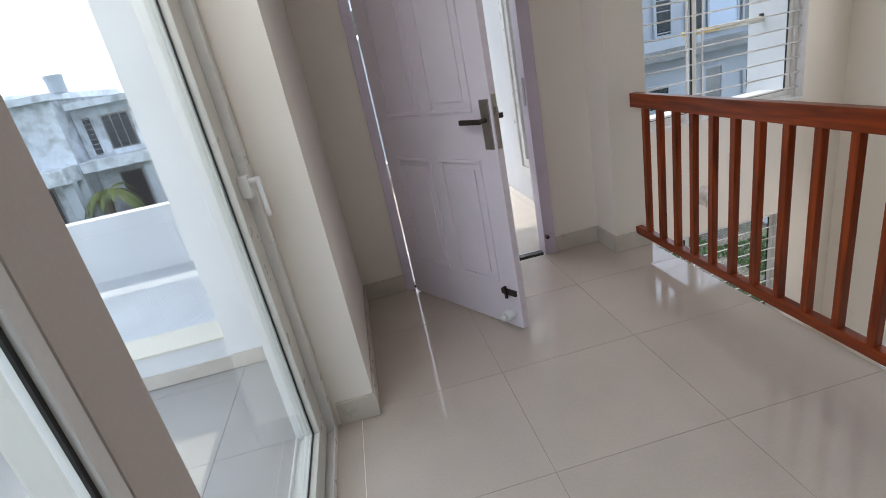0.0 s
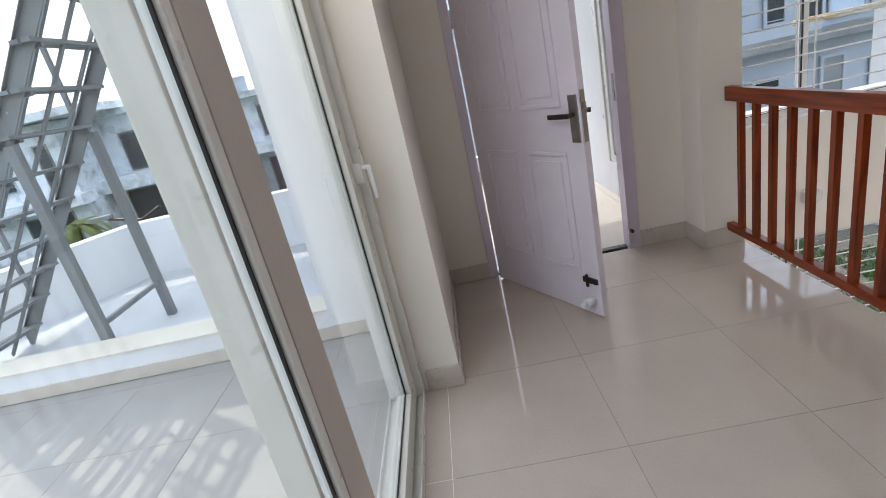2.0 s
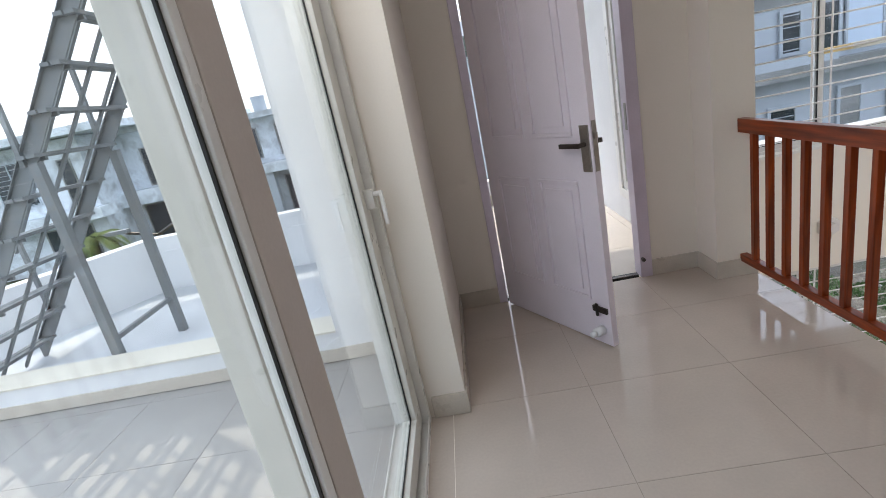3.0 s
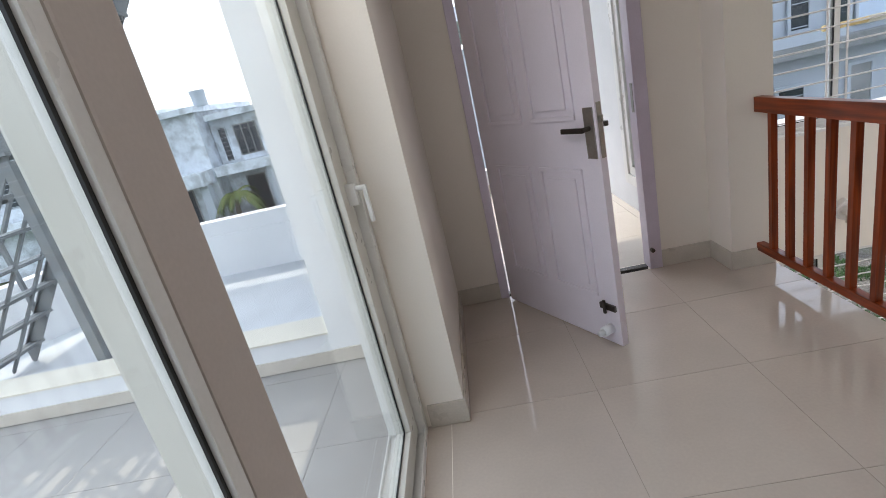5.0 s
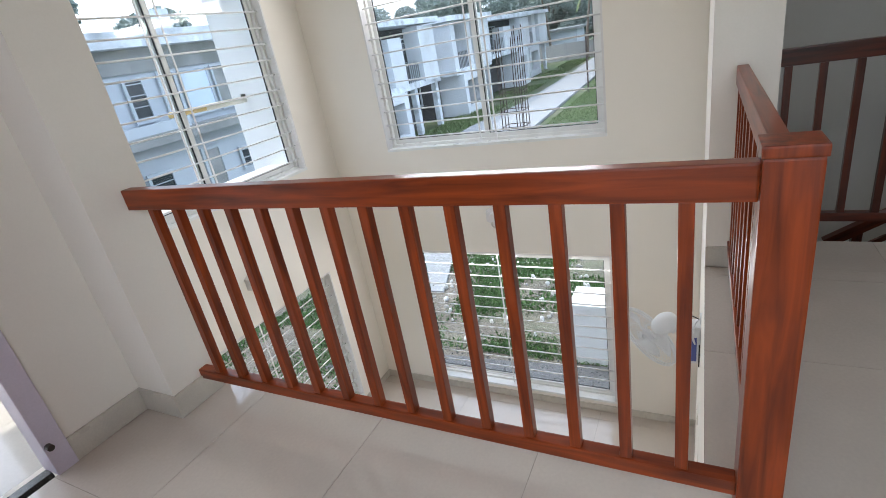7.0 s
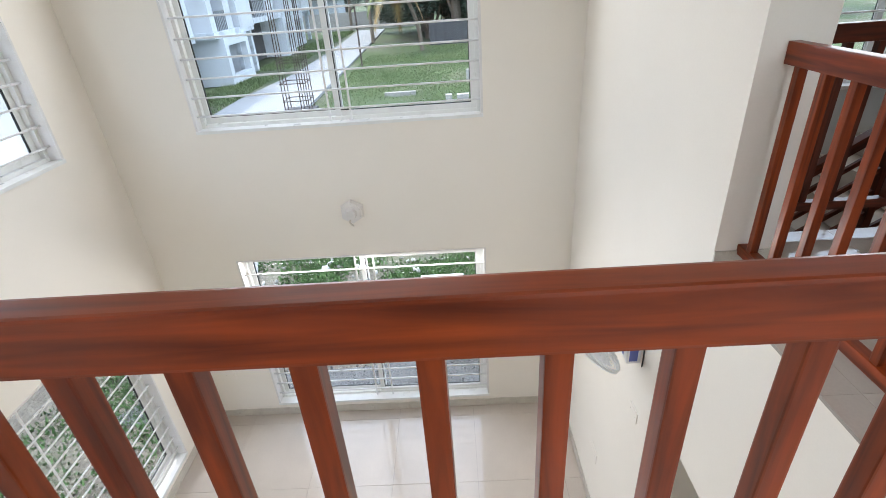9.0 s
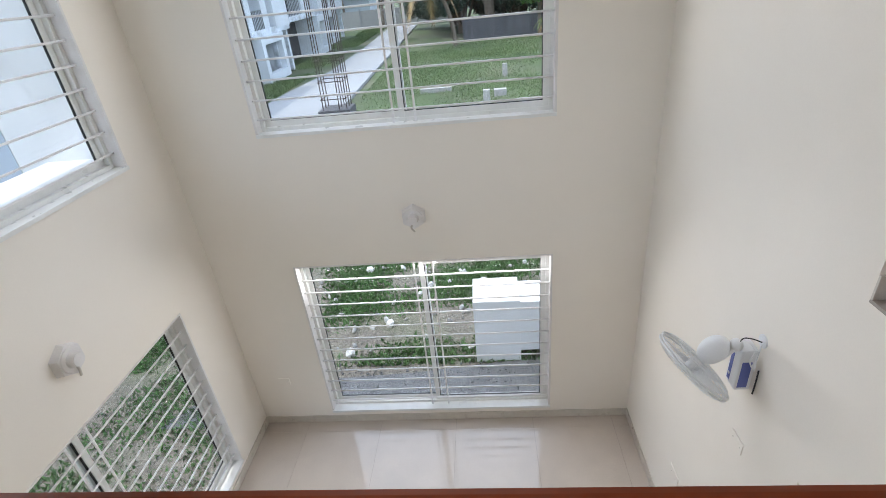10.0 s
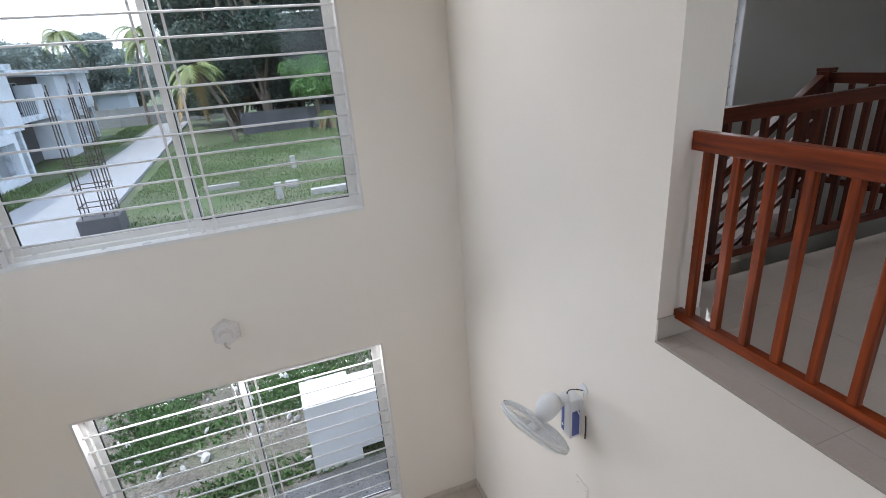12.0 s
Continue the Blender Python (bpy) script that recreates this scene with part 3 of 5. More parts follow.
def slide_leaf(y0, y1, x0, x1, ws, wn, profile, bead=0.0):
    """One leaf from y0 to y1; ws, wn: widths of its two stiles; bead: a white glazing bead inside the second stile."""
    z0, z1 = 0.03, ZT - 0.055
    sash = part("sliding_leaf", boxes(((x0, y0, z0), (x1, y0 + ws, z1)), ((x0, y1 - wn, z0), (x1, y1, z1)), ((x0, y0 + ws, z0), (x1, y1 - wn, z0 + 0.085)), ((x0, y0 + ws, z1 - 0.08), (x1, y1 - wn, z1)), bevel=0.005), profile, slide)
    g = 0.006
    xm = (x0 + x1) / 2
    if bead:
        part("glazing_bead", boxes(((x0 + 0.004, y1 - wn - bead, z0 + 0.085), (x1 - 0.002, y1 - wn, z1 - 0.08)), bevel=0.004), UPVC, sash, "white glazing bead")
        wn += bead
    part("gasket", boxes(((xm + 0.003, y0 + ws, z0 + 0.085), (xm + 0.007, y0 + ws + g, z1 - 0.08)), ((xm + 0.003, y1 - wn - g, z0 + 0.085), (xm + 0.007, y1 - wn, z1 - 0.08)), ((xm + 0.003, y0 + ws + g, z0 + 0.085), (xm + 0.007, y1 - wn - g, z0 + 0.085 + g))), GASKET, sash, "black rubber gasket")
    pane = part("pane", boxes(((xm - 0.003, y0 + ws, z0 + 0.085), (xm + 0.003, y1 - wn, z1 - 0.08))), GREEN_GLASS, sash, "greenish glass pane")
    pane.visible_shadow = False
    return sash


inner_leaf = slide_leaf(1.44, 2.547, -0.205, -0.148, 0.055, 0.112, LEAF_PROFILE)
moving_leaf = slide_leaf(0.45, 1.503, -0.114, -0.080, 0.09, 0.103, SHADED_PROFILE, 0.026)
part("bottom_track", boxes(((-0.117, YS + 0.045, 0.0), (-0.074, 1.6, 0.012)), bevel=0.001), UPVC, slide, "white sliding track")
bm = bmesh.new()
box_bm(bm, (-0.148, 2.490, 0.96), (-0.116, 2.518, 1.03), 0.003)
rod_bm(bm, (-0.118, 2.504, 1.01), (-0.086, 2.504, 1.01), 0.009, 12)
box_bm(bm, (-0.096, 2.495, 0.895), (-0.082, 2.513, 1.018), 0.004)
part("lever_handle", bm, UPVC, inner_leaf, "white plastic lever handle")

# ---- the sit-out, its curb and the roof terrace ----
curb = thing("curb_wall", "low white curb wall with a cream coping", "curb", (-2.5, 3.45, -0.05), "", "structure")
part("curb_body", boxes(((-6.0, 3.35, -0.25), (-0.672, 3.57, 0.135))), WHITE_WALL, curb)
part("coping", boxes(((-6.0, 3.34, 0.135), (-0.672, 3.58, 0.147)), bevel=0.003), CURB_TOP, curb, "cream coping")
part("curb_skirting", boxes(((-6.0, 3.34, -0.045), (-0.672, 3.35, 0.03))), SKIRT, curb, "beige tile skirting")
# The pier's run past the door wall is an unseen addition against sun.
solo("wall_pier", boxes(((-0.672, 3.35, GROUND), (-0.20, 5.3, TOP))), WHITE_WALL, "white painted outer wall pier with an unseen added run", "wall", "structure")
skirting("baseboard_sitout", [((-0.672, 3.34), (-0.21, 3.35)), ((-0.21, 2.60), (-0.20, 3.34))], -0.045, 0.08)
solo("sitout_slab", boxes(((-6.0, -3.4, -0.25), (-0.22, 3.35, -0.062))), WHITE_WALL, "pale sit-out floor slab", "floor slab", "structure")
solo("terrace_floor", boxes(((-6.0, 3.57, -0.25), (-0.30, 5.7, -0.05))), TERRACE, "pale bluish cement terrace floor", "terrace", "structure")


def prism(points, z0, z1):
    bm = bmesh.new()
    lo = [bm.verts.new((x, y, z0)) for x, y in points]
    hi = [bm.verts.new((x, y, z1)) for x, y in points]
    bm.faces.new(lo[::-1])
    bm.faces.new(hi)
    for i in range(len(points)):
        j = (i + 1) % len(points)
        bm.faces.new((lo[i], lo[j], hi[j], hi[i]))
    bmesh.ops.recalc_face_normals(bm, faces=bm.faces)
    return bm


parapet = thing("terrace_parapet", "white painted terrace parapet wall", "parapet", (-2, 5.6, 0), "", "structure")
part("parapet_wall", boxes(((-3.0, 5.55, -0.25), (-0.3, 5.70, 0.50))), WHITE_WALL, parapet)
part("parapet_ledge", boxes(((-3.0, 5.535, -0.05), (-0.3, 5.55, 0.36))), WHITE_WALL, parapet)
part("parapet_wall", prism([(-3.0, 5.55), (-3.0, 5.70), (-3.12, 5.70), (-4.6, 3.30), (-4.45, 3.22)], -0.25, 0.50), WHITE_WALL, parapet)

# ---- steel stair on the terrace ----
st = thing("steel_stair", "grey painted open steel stair on the terrace", "outdoor stair", (-2.6, 3.95, -0.05))
YA, YB = 3.64, 4.30
RISE, RUN = 0.22, 0.175


def stair_at(x):
    return -0.05 + (x + 3.38) * RISE / RUN


def slab_between(y0, y1, x0, x1, dz0, dz1):
    bm = bmesh.new()
    vs = []
    for y in (y0, y1):
        for x, dz in ((x0, dz0), (x1, dz0), (x1, dz1), (x0, dz1)):
            vs.append(bm.verts.new((x, y, stair_at(x) + dz)))
    bm.faces.new(vs[3::-1])
    bm.faces.new(vs[4:])
    for i in range(4):
        j = (i + 1) % 4
        bm.faces.new((vs[i], vs[j], vs[4 + j], vs[4 + i]))
    bmesh.ops.recalc_face_normals(bm, faces=bm.faces)
    return bm


for y in (YA, YB):
    part("stringer", slab_between(y - 0.006, y + 0.006, -3.35, -0.9, -0.075, 0.075), STEEL, st)
    part("stringer_flange", slab_between(y - 0.03, y + 0.03, -3.35, -0.9, 0.067, 0.075), STEEL, st)
for k in range(14):
    x = -3.25 + RUN * k
    z = stair_at(x)
    part("tread", boxes(((x - 0.058, YA - 0.05, z - 0.022), (x - 0.006, YB + 0.02, z)), ((x + 0.006, YA - 0.05, z - 0.022), (x + 0.058, YB + 0.02, z)),
                        ((x - 0.05, YA + 0.03, z - 0.045), (x + 0.05, YA + 0.05, z - 0.022)), ((x - 0.05, YB - 0.05, z - 0.045), (x + 0.05, YB - 0.03, z - 0.022)), bevel=0.002), STEEL, st)
for y in (YA - 0.02, YB + 0.02):
    part("post", boxes(((-2.21, y - 0.025, -0.05), (-2.15, y + 0.025, 1.38)), bevel=0.003), STEEL, st)
    part("handrail", slab_between(y - 0.016, y + 0.016, -3.2, -0.9, 0.62, 0.65), STEEL, st)
    for k in range(3):
        x = -3.15 + 0.9 * k
        part("rail_post", boxes(((x - 0.014, y - 0.014, stair_at(x)), (x + 0.014, y + 0.014, stair_at(x) + 0.63))), STEEL, st)
for y in (3.86, 4.08):
    part("tread_rod", slab_between(y - 0.012, y + 0.012, -3.3, -0.9, -0.08, -0.055), STEEL, st)
part("brace", boxes(((-2.20, YA, 0.215), (-2.17, YB, 0.245))), STEEL, st)

# ---- balcony outside the door ----
solo("balcony_slab", boxes(((-0.30, DOOR_Y + 0.2, -0.25), (1.565, 6.75, -0.062))), WHITE_WALL, "balcony floor slab", "floor slab", "structure")
solo("balcony_wall", boxes(((1.555, Y1 + 0.2, GROUND), (1.75, 5.76, TOP))), WHITE_WALL, "white outer wall end beside the balcony", "wall", "structure")
solo("balcony_lining", boxes(((1.555, DOOR_Y + 0.2, -0.06), (1.565, 4.2, TOP)), ((1.555, 5.05, -0.06), (1.565, Y1 + 0.2, TOP)), ((1.555, 4.2, -0.06), (1.565, 5.05, 0.17)), ((1.555, 4.2, 2.1), (1.565, 5.05, TOP))), WHITE_WALL, "white outer face of the hall wall", "wall", "structure")
par2 = thing("balcony_parapet", "low white balcony parapet with a tile skirting", "parapet", (0.6, 6.7, 0), "", "structure")
part("parapet_wall", boxes(((-0.30, 6.6, -0.25), (2.2, 6.75, 0.23))), WHITE_WALL, par2)
part("parapet_skirting", boxes(((-0.30, 6.59, -0.045), (1.8, 6.6, 0.06))), SKIRT, par2)
part("parapet_wall", boxes(((-0.45, DOOR_Y + 0.2, -0.25), (-0.30, 6.75, 0.23))), WHITE_WALL, par2)
win6 = thing("window_6", "tall white framed fixed window on the balcony", "window", (1.5, 4.5, 1.0), "", "structure")
part("window_frame", boxes(((1.53, 4.2, 0.17), (1.61, 4.28, 2.1)), ((1.53, 4.97, 0.17), (1.61, 5.05, 2.1)), ((1.53, 4.28, 0.17), (1.61, 4.97, 0.25)), ((1.53, 4.28, 2.03), (1.61, 4.97, 2.1)), bevel=0.004), UPVC, win6)
part("sash", boxes(((1.545, 4.28, 0.25), (1.595, 4.35, 2.03)), ((1.545, 4.90, 0.25), (1.595, 4.97, 2.03)), ((1.545, 4.35, 0.25), (1.595, 4.90, 0.32)), ((1.545, 4.35, 1.96), (1.595, 4.90, 2.03)), bevel=0.004), UPVC, win6)
# Made opaque so that this pane blocks sun from the hall.
p6 = part("pane", boxes(((1.57, 4.35, 0.32), (1.576, 4.90, 1.96))), OPAQUE_PANE, win6, "greenish opaque pane")

# ---- box surround of the upper north window ----
sur = thing("window_surround", "white projecting window surround outside", "window surround", (3.6, 6.0, 1), "", "structure")
part("side_fin", boxes(((5.05, Y1 + 0.2, -0.3), (5.20, 6.6, TOP))), WHITE_WALL, sur)
part("ledge", boxes(((1.75, Y1 + 0.2, 0.02), (5.05, 6.35, 0.14))), WHITE_WALL, sur)
# Unseen slab added to keep sun out of the lower north window.
part("sunshade", boxes(((1.75, Y1 + 0.2, -0.96), (5.05, 6.6, -0.88))), WHITE_WALL, sur)

# ---- ground ----
def ground_sheet():
    bm = bmesh.new()
    n = 70
    ks = [(-1 + 2 * i / n) for i in range(n + 1)]
    xs = [math.copysign(abs(k) ** 3 * 600, k) + 20 * k + 8 for k in ks]
    ys = [math.copysign(abs(k) ** 3 * 600, k) + 20 * k + 4 for k in ks]
    grid = []
    for x in xs:
        row = []
        for y in ys:
            far = min(1, max(0, (math.hypot(x - 3, y - 2) - 6) / 10))
            z = GROUND + 0.08 * far * noise.noise((x * 0.3, y * 0.3, 0)) - 0.05
            row.append(bm.verts.new((x, y, z)))
        grid.append(row)
    for i in range(n):
        for j in range(n):
            bm.faces.new((grid[i][j], grid[i + 1][j], grid[i + 1][j + 1], grid[i][j + 1]))
    return bm


solo("ground", ground_sheet(), GRASS_GROUND, "rough grass and bare earth ground", "ground", "structure", True)
solo("house_yard", prism([(5.42, -4), (14, -4), (16, 7), (12, 12), (-2, 12), (-2, 5.72), (5.42, 5.72)], GROUND - 0.2, GROUND + 0.02), RUBBLE, "stony soil with weeds around the house", "yard", "structure")
solo("road", prism([(8, 6.0), (14, 7.9), (19, 8.6), (28, 8.8), (40, 9.0), (60, 9.4), (60, 12.3), (43, 11.8), (32, 11.8), (25, 12.6), (18, 12.5), (8, 11.0)], GROUND - 0.2, GROUND + 0.07), ROAD, "pale concrete village road", "road", "structure")

solo("gravel_bed", prism([(5.43, -1.0), (6.5, -1.0), (6.45, 2.5), (6.25, 4.0), (6.1, 6.5), (5.43, 7.0)], GROUND - 0.1, GROUND + 0.03), GRAVEL, "dark grey gravel bed along the house wall", "gravel bed", "structure")

# ---- wall fan ----
fan = thing("wall_fan", "white plastic oscillating wall fan with a wire cage", "fan", (3.55, Y0, -0.75))
FC = Vector((3.55, 1.93, -0.77))
FN = Vector((-0.07, 0.67, -0.715)).normalized()
FQ = FN.to_track_quat("Z", "Y").to_matrix().to_4x4()


def torus_bm(bm, m, R, r, seg=40, ring=6):
    vs = []
    for i in range(seg):
        a = 2 * math.pi * i / seg
        row = []
        for j in range(ring):
            b = 2 * math.pi * j / ring
            row.append(bm.verts.new(m @ Vector(((R + r * math.cos(b)) * math.cos(a), (R + r * math.cos(b)) * math.sin(a), r * math.sin(b)))))
        vs.append(row)
    for i in range(seg):
        for j in range(ring):
            bm.faces.new((vs[i][j], vs[(i + 1) % seg][j], vs[(i + 1) % seg][(j + 1) % ring], vs[i][(j + 1) % ring]))


FM = Matrix.Translation(FC) @ FQ
for nm, zs, R in (("front_grille", 0.038, 0.20), ("back_grille", -0.038, 0.20)):
    bm = bmesh.new()
    torus_bm(bm, FM @ Matrix.Translation((0, 0, zs * 0.2)), 0.215, 0.006)
    torus_bm(bm, FM @ Matrix.Translation((0, 0, zs)), 0.12, 0.002)
    torus_bm(bm, FM @ Matrix.Translation((0, 0, zs)), 0.06, 0.003)
    for i in range(48):
        a = 2 * math.pi * i / 48
        pts = [Vector((math.cos(a) * r, math.sin(a) * r, z)) for r, z in ((0.05, zs), (0.14, zs), (0.19, zs * 0.8), (0.215, zs * 0.2))]
        for p, q in zip(pts, pts[1:]):
            rod_bm(bm, FM @ p, FM @ q, 0.0013, 4)
    part(nm, bm, PLASTIC, fan, "white wire grille", True)
bm = bmesh.new()
rod_bm(bm, FM @ Vector((0, 0, 0.034)), FM @ Vector((0, 0, 0.045)), 0.05, 24)
part("badge", bm, PLASTIC, fan)
bm = bmesh.new()
rod_bm(bm, FM @ Vector((0, 0, -0.02)), FM @ Vector((0, 0, 0.03)), 0.04, 20, 0.03)
part("hub", bm, PLASTIC, fan, smooth=True)
for k in range(3):
    bm = bmesh.new()
    g = []
    for i in range(7):
        r = 0.035 + 0.155 * i / 6
        w = 0.55 - 0.12 * abs(i - 4) / 4
        row = []
        for j in range(7):
            u = -1 + 2 * j / 6
            a = 2 * math.pi * k / 3 + w * u + 0.15 * i / 6
            row.append([bm.verts.new(FM @ Vector((math.cos(a) * r, math.sin(a) * r, 0.018 * u + dz))) for dz in (0, 0.003)])
        g.append(row)
    for i in range(6):
        for j in range(6):
            for s in (0, 1):
                q = (g[i][j][s], g[i + 1][j][s], g[i + 1][j + 1][s], g[i][j + 1][s])
                bm.faces.new(q if s else q[::-1])
    for i in range(6):
        bm.faces.new((g[i][0][0], g[i][0][1], g[i + 1][0][1], g[i + 1][0][0]))
        bm.faces.new((g[i][6][0], g[i + 1][6][0], g[i + 1][6][1], g[i][6][1]))
        bm.faces.new((g[6][i][0], g[6][i][1], g[6][i + 1][1], g[6][i + 1][0]))
    part("blade", bm, PLASTIC, fan, "pale translucent looking blade", True)
bm = bmesh.new()
bmesh.ops.create_uvsphere(bm, u_segments=28, v_segments=18, radius=1, matrix=FM @ Matrix.Translation((0, 0, -0.13)) @ Matrix.Diagonal((0.064, 0.064, 0.088, 1)))
part("motor_housing", bm, PLASTIC, fan, "rounded white motor housing", True)
bm = bmesh.new()
rod_bm(bm, (3.555, 1.80, -0.72), (3.555, 1.73, -0.64), 0.022, 14)
bmesh.ops.create_uvsphere(bm, u_segments=16, v_segments=10, radius=0.034, matrix=Matrix.Translation((3.555, 1.735, -0.645)))
part("neck", bm, PLASTIC, fan, "", True)
part("control_box", boxes(((3.515, Y0, -0.92), (3.615, Y0 + 0.08, -0.655)), bevel=0.012), PLASTIC, fan)
part("label_sticker", boxes(((3.513, Y0 + 0.02, -0.90), (3.515, Y0 + 0.068, -0.73)), ((3.575, Y0 + 0.08, -0.90), (3.60, Y0 + 0.082, -0.72))), BLUE, fan, "blue printed label sticker")
part("label_dot", rods(((3.587, Y0 + 0.081, -0.86), (3.587, Y0 + 0.0835, -0.86), 0.009), seg=16), PLASTIC, fan)


def wire(name, pts, r, material, parent, label=""):
    bm = bmesh.new()
    P = [Vector(p) for p in pts]
    out = []
    for i in range(len(P) - 1):
        p0, p1, p2, p3 = P[max(i - 1, 0)], P[i], P[i + 1], P[min(i + 2, len(P) - 1)]
        for k in range(6):
            t = k / 6
            out.append(0.5 * ((2 * p1) + (p2 - p0) * t + (2 * p0 - 5 * p1 + 4 * p2 - p3) * t * t + (3 * p1 - p0 - 3 * p2 + p3) * t ** 3))
    out.append(P[-1])
    for a, b in zip(out, out[1:]):
        rod_bm(bm, a, b, r, 6)
    return part(name, bm, material, parent, label, True)


wire("cable", [(3.50, Y0 + 0.004, -0.585), (3.47, Y0 + 0.03, -0.60), (3.46, Y0 + 0.04, -0.68), (3.475, Y0 + 0.03, -0.75), (3.49, Y0 + 0.05, -0.70), (3.47, Y0 + 0.05, -0.62), (3.51, Y0 + 0.06, -0.60)], 0.004, PLASTIC, fan, "looped white cable")
wire("cable", [(3.50, Y0 + 0.006, -0.59), (3.52, Y0 + 0.05, -0.58), (3.545, Y0 + 0.08, -0.60), (3.54, Y0 + 0.10, -0.66)], 0.0035, CABLE, fan, "black cable")
wire("cable", [(3.475, Y0 + 0.006, -0.75), (3.472, Y0 + 0.006, -0.83), (3.475, Y0 + 0.006, -0.91)], 0.004, CABLE, fan, "black cable")
part("wall_rose", rods(((3.505, Y0, -0.585), (3.505, Y0 + 0.008, -0.585), 0.035), seg=24), PLASTIC, fan, "round white cable cover")


# ---- covers and plates on the hall walls ----
def box_cover(name, at, axis, label):
    e = thing(name, label, "cover plate", at)
    n = Vector((-1, 0, 0)) if axis == "x" else Vector((0, -1, 0))
    bm = bmesh.new()
    rod_bm(bm, Vector(at), Vector(at) + n * 0.045, 0.112, 6, 0.100)
    part("plate", bm, REVEAL, e)
    bm = bmesh.new()
    rod_bm(bm, Vector(at) + n * 0.045, Vector(at) + n * 0.052, 0.082, 24, 0.078)
    rod_bm(bm, Vector(at) + n * 0.052, Vector(at) + n * 0.095, 0.050, 20, 0.040)
    part("cap", bm, REVEAL, e)
    wire("wire_end", [Vector(at) + n * 0.05 + Vector((0, 0, -0.03)), Vector(at) + n * 0.08 + Vector((0, 0.02, -0.07)), Vector(at) + n * 0.05 + Vector((0, 0.0, -0.12))], 0.008, SKIRT, e)
    return e


box_cover("wall_cover", (X1, 3.57, -0.60), "x", "cream hexagonal electrical cover on the wall")
box_cover("wall_cover", (3.62, Y1, -0.64), "y", "cream hexagonal electrical cover on the wall")
for at, lo, hi in (((3.49, Y0, -1.29), (3.43, Y0, -1.33), (3.55, Y0 + 0.006, -1.25)), ((4.08, Y0, -2.38), (4.0, Y0, -2.43), (4.16, Y0 + 0.006, -2.33)), ((X1, 5.15, -2.40), (X1 - 0.006, 5.09, -2.44), (X1, 5.21, -2.36))):
    e = thing("switch_plate", "blank cream switch plate on the wall", "switch plate", at)
    part("plate", boxes((lo, hi), bevel=0.002), WALL, e)
    c = (Vector(lo) + Vector(hi)) / 2
    for s in (-1, 1):
        if at[0] == X1:
            part("screw", rods(((X1 - 0.008, c.y + s * 0.04, c.z), (X1 - 0.005, c.y + s * 0.04, c.z), 0.004)), SKIRT, e)
        else:
            part("screw", rods(((c.x + s * 0.04, Y0 + 0.005, c.z), (c.x + s * 0.04, Y0 + 0.008, c.z), 0.004)), SKIRT, e)

# pipe in front of the upper north window
pipe = thing("pipe", "horizontal white pipe with a yellow length outside the window", "pipe", (4.6, 6.4, 0.93))
part("pipe_length", rods(((4.48, 6.4, 0.935), (5.05, 6.4, 0.93), 0.035), seg=14), CURB_TOP, pipe, "", True)
part("pipe_length", rods(((4.05, 6.4, 0.94), (4.48, 6.4, 0.935), 0.03), seg=14), YELLOW, pipe, "yellow painted length", True)
part("bracket", boxes(((5.035, 6.37, 0.95), (5.05, 6.43, 0.99))), DARK_METAL, pipe, "small dark bracket")


# ---- houses outside ----
def opening(parent, c0, c1, z0, z1, y, s=-1, frame_w=0.07, bars=0, pane=DARK_GLASS, fr=FACADE, depth=0.12, mull=0):
    """A window on a facade that runs along x; s: the way it faces along y."""
    f0, f1 = sorted((y, y + s * 0.05))
    w = part("window", boxes(((c0, f0, z0), (c0 + frame_w, f1, z1)), ((c1 - frame_w, f0, z0), (c1, f1, z1)), ((c0 + frame_w, f0, z0), (c1 - frame_w, f1, z0 + frame_w)), ((c0 + frame_w, f0, z1 - frame_w), (c1 - frame_w, f1, z1)),
                             *[((c0 + (c1 - c0) * (k + 1) / (mull + 1) - 0.03, f0, z0 + frame_w), (c0 + (c1 - c0) * (k + 1) / (mull + 1) + 0.03, f1, z1 - frame_w)) for k in range(mull)]), fr, parent)
    g0, g1 = sorted((y + s * 0.005, y + s * 0.015))
    part("pane", boxes(((c0 + frame_w, g0, z0 + frame_w), (c1 - frame_w, g1, z1 - frame_w))), pane, w, "dark glass pane")
    for k in range(bars):
        z = z0 + (z1 - z0) * (k + 0.5) / bars
        b0, b1 = sorted((y + s * 0.06, y + s * 0.075))
        part("bar", boxes(((c0, b0, z - 0.010), (c1, b1, z + 0.010))), fr, w)
    return w


# northern neighbour
NY = 13.0
nh = thing("neighbour_house", "weathered bluish white two storey neighbour house", "house", (5, 16, GROUND))
part("wall", boxes(((1.0, NY + 0.05, GROUND), (11.3, 20, 2.2))), FACADE, nh)
part("roof", boxes(((0.6, NY - 0.5, 2.42), (5.2, 20.3, 2.72)), ((5.2, NY - 0.35, 2.17), (12.0, 20.3, 2.50))), WEATHERED, nh, "weathered flat concrete roof with a deep fascia")
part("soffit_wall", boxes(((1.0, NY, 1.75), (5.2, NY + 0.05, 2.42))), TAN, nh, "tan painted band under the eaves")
# Dark strip that paints the eaves' shade on the wall.
part("shade_band", boxes(((5.4, NY, 1.66), (11.3, NY + 0.05, 2.17))), CONCRETE, nh, "dark band painted for the shade under the eaves")
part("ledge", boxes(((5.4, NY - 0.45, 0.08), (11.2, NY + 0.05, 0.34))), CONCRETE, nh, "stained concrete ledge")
part("ledge", boxes(((1.0, NY - 0.45, 0.15), (5.2, NY + 0.05, 0.62))), FACADE, nh, "pale bluish ledge")
part("ledge_parapet", boxes(((5.4, NY - 0.45, 0.34), (8.9, NY - 0.35, 0.56))), FACADE, nh)
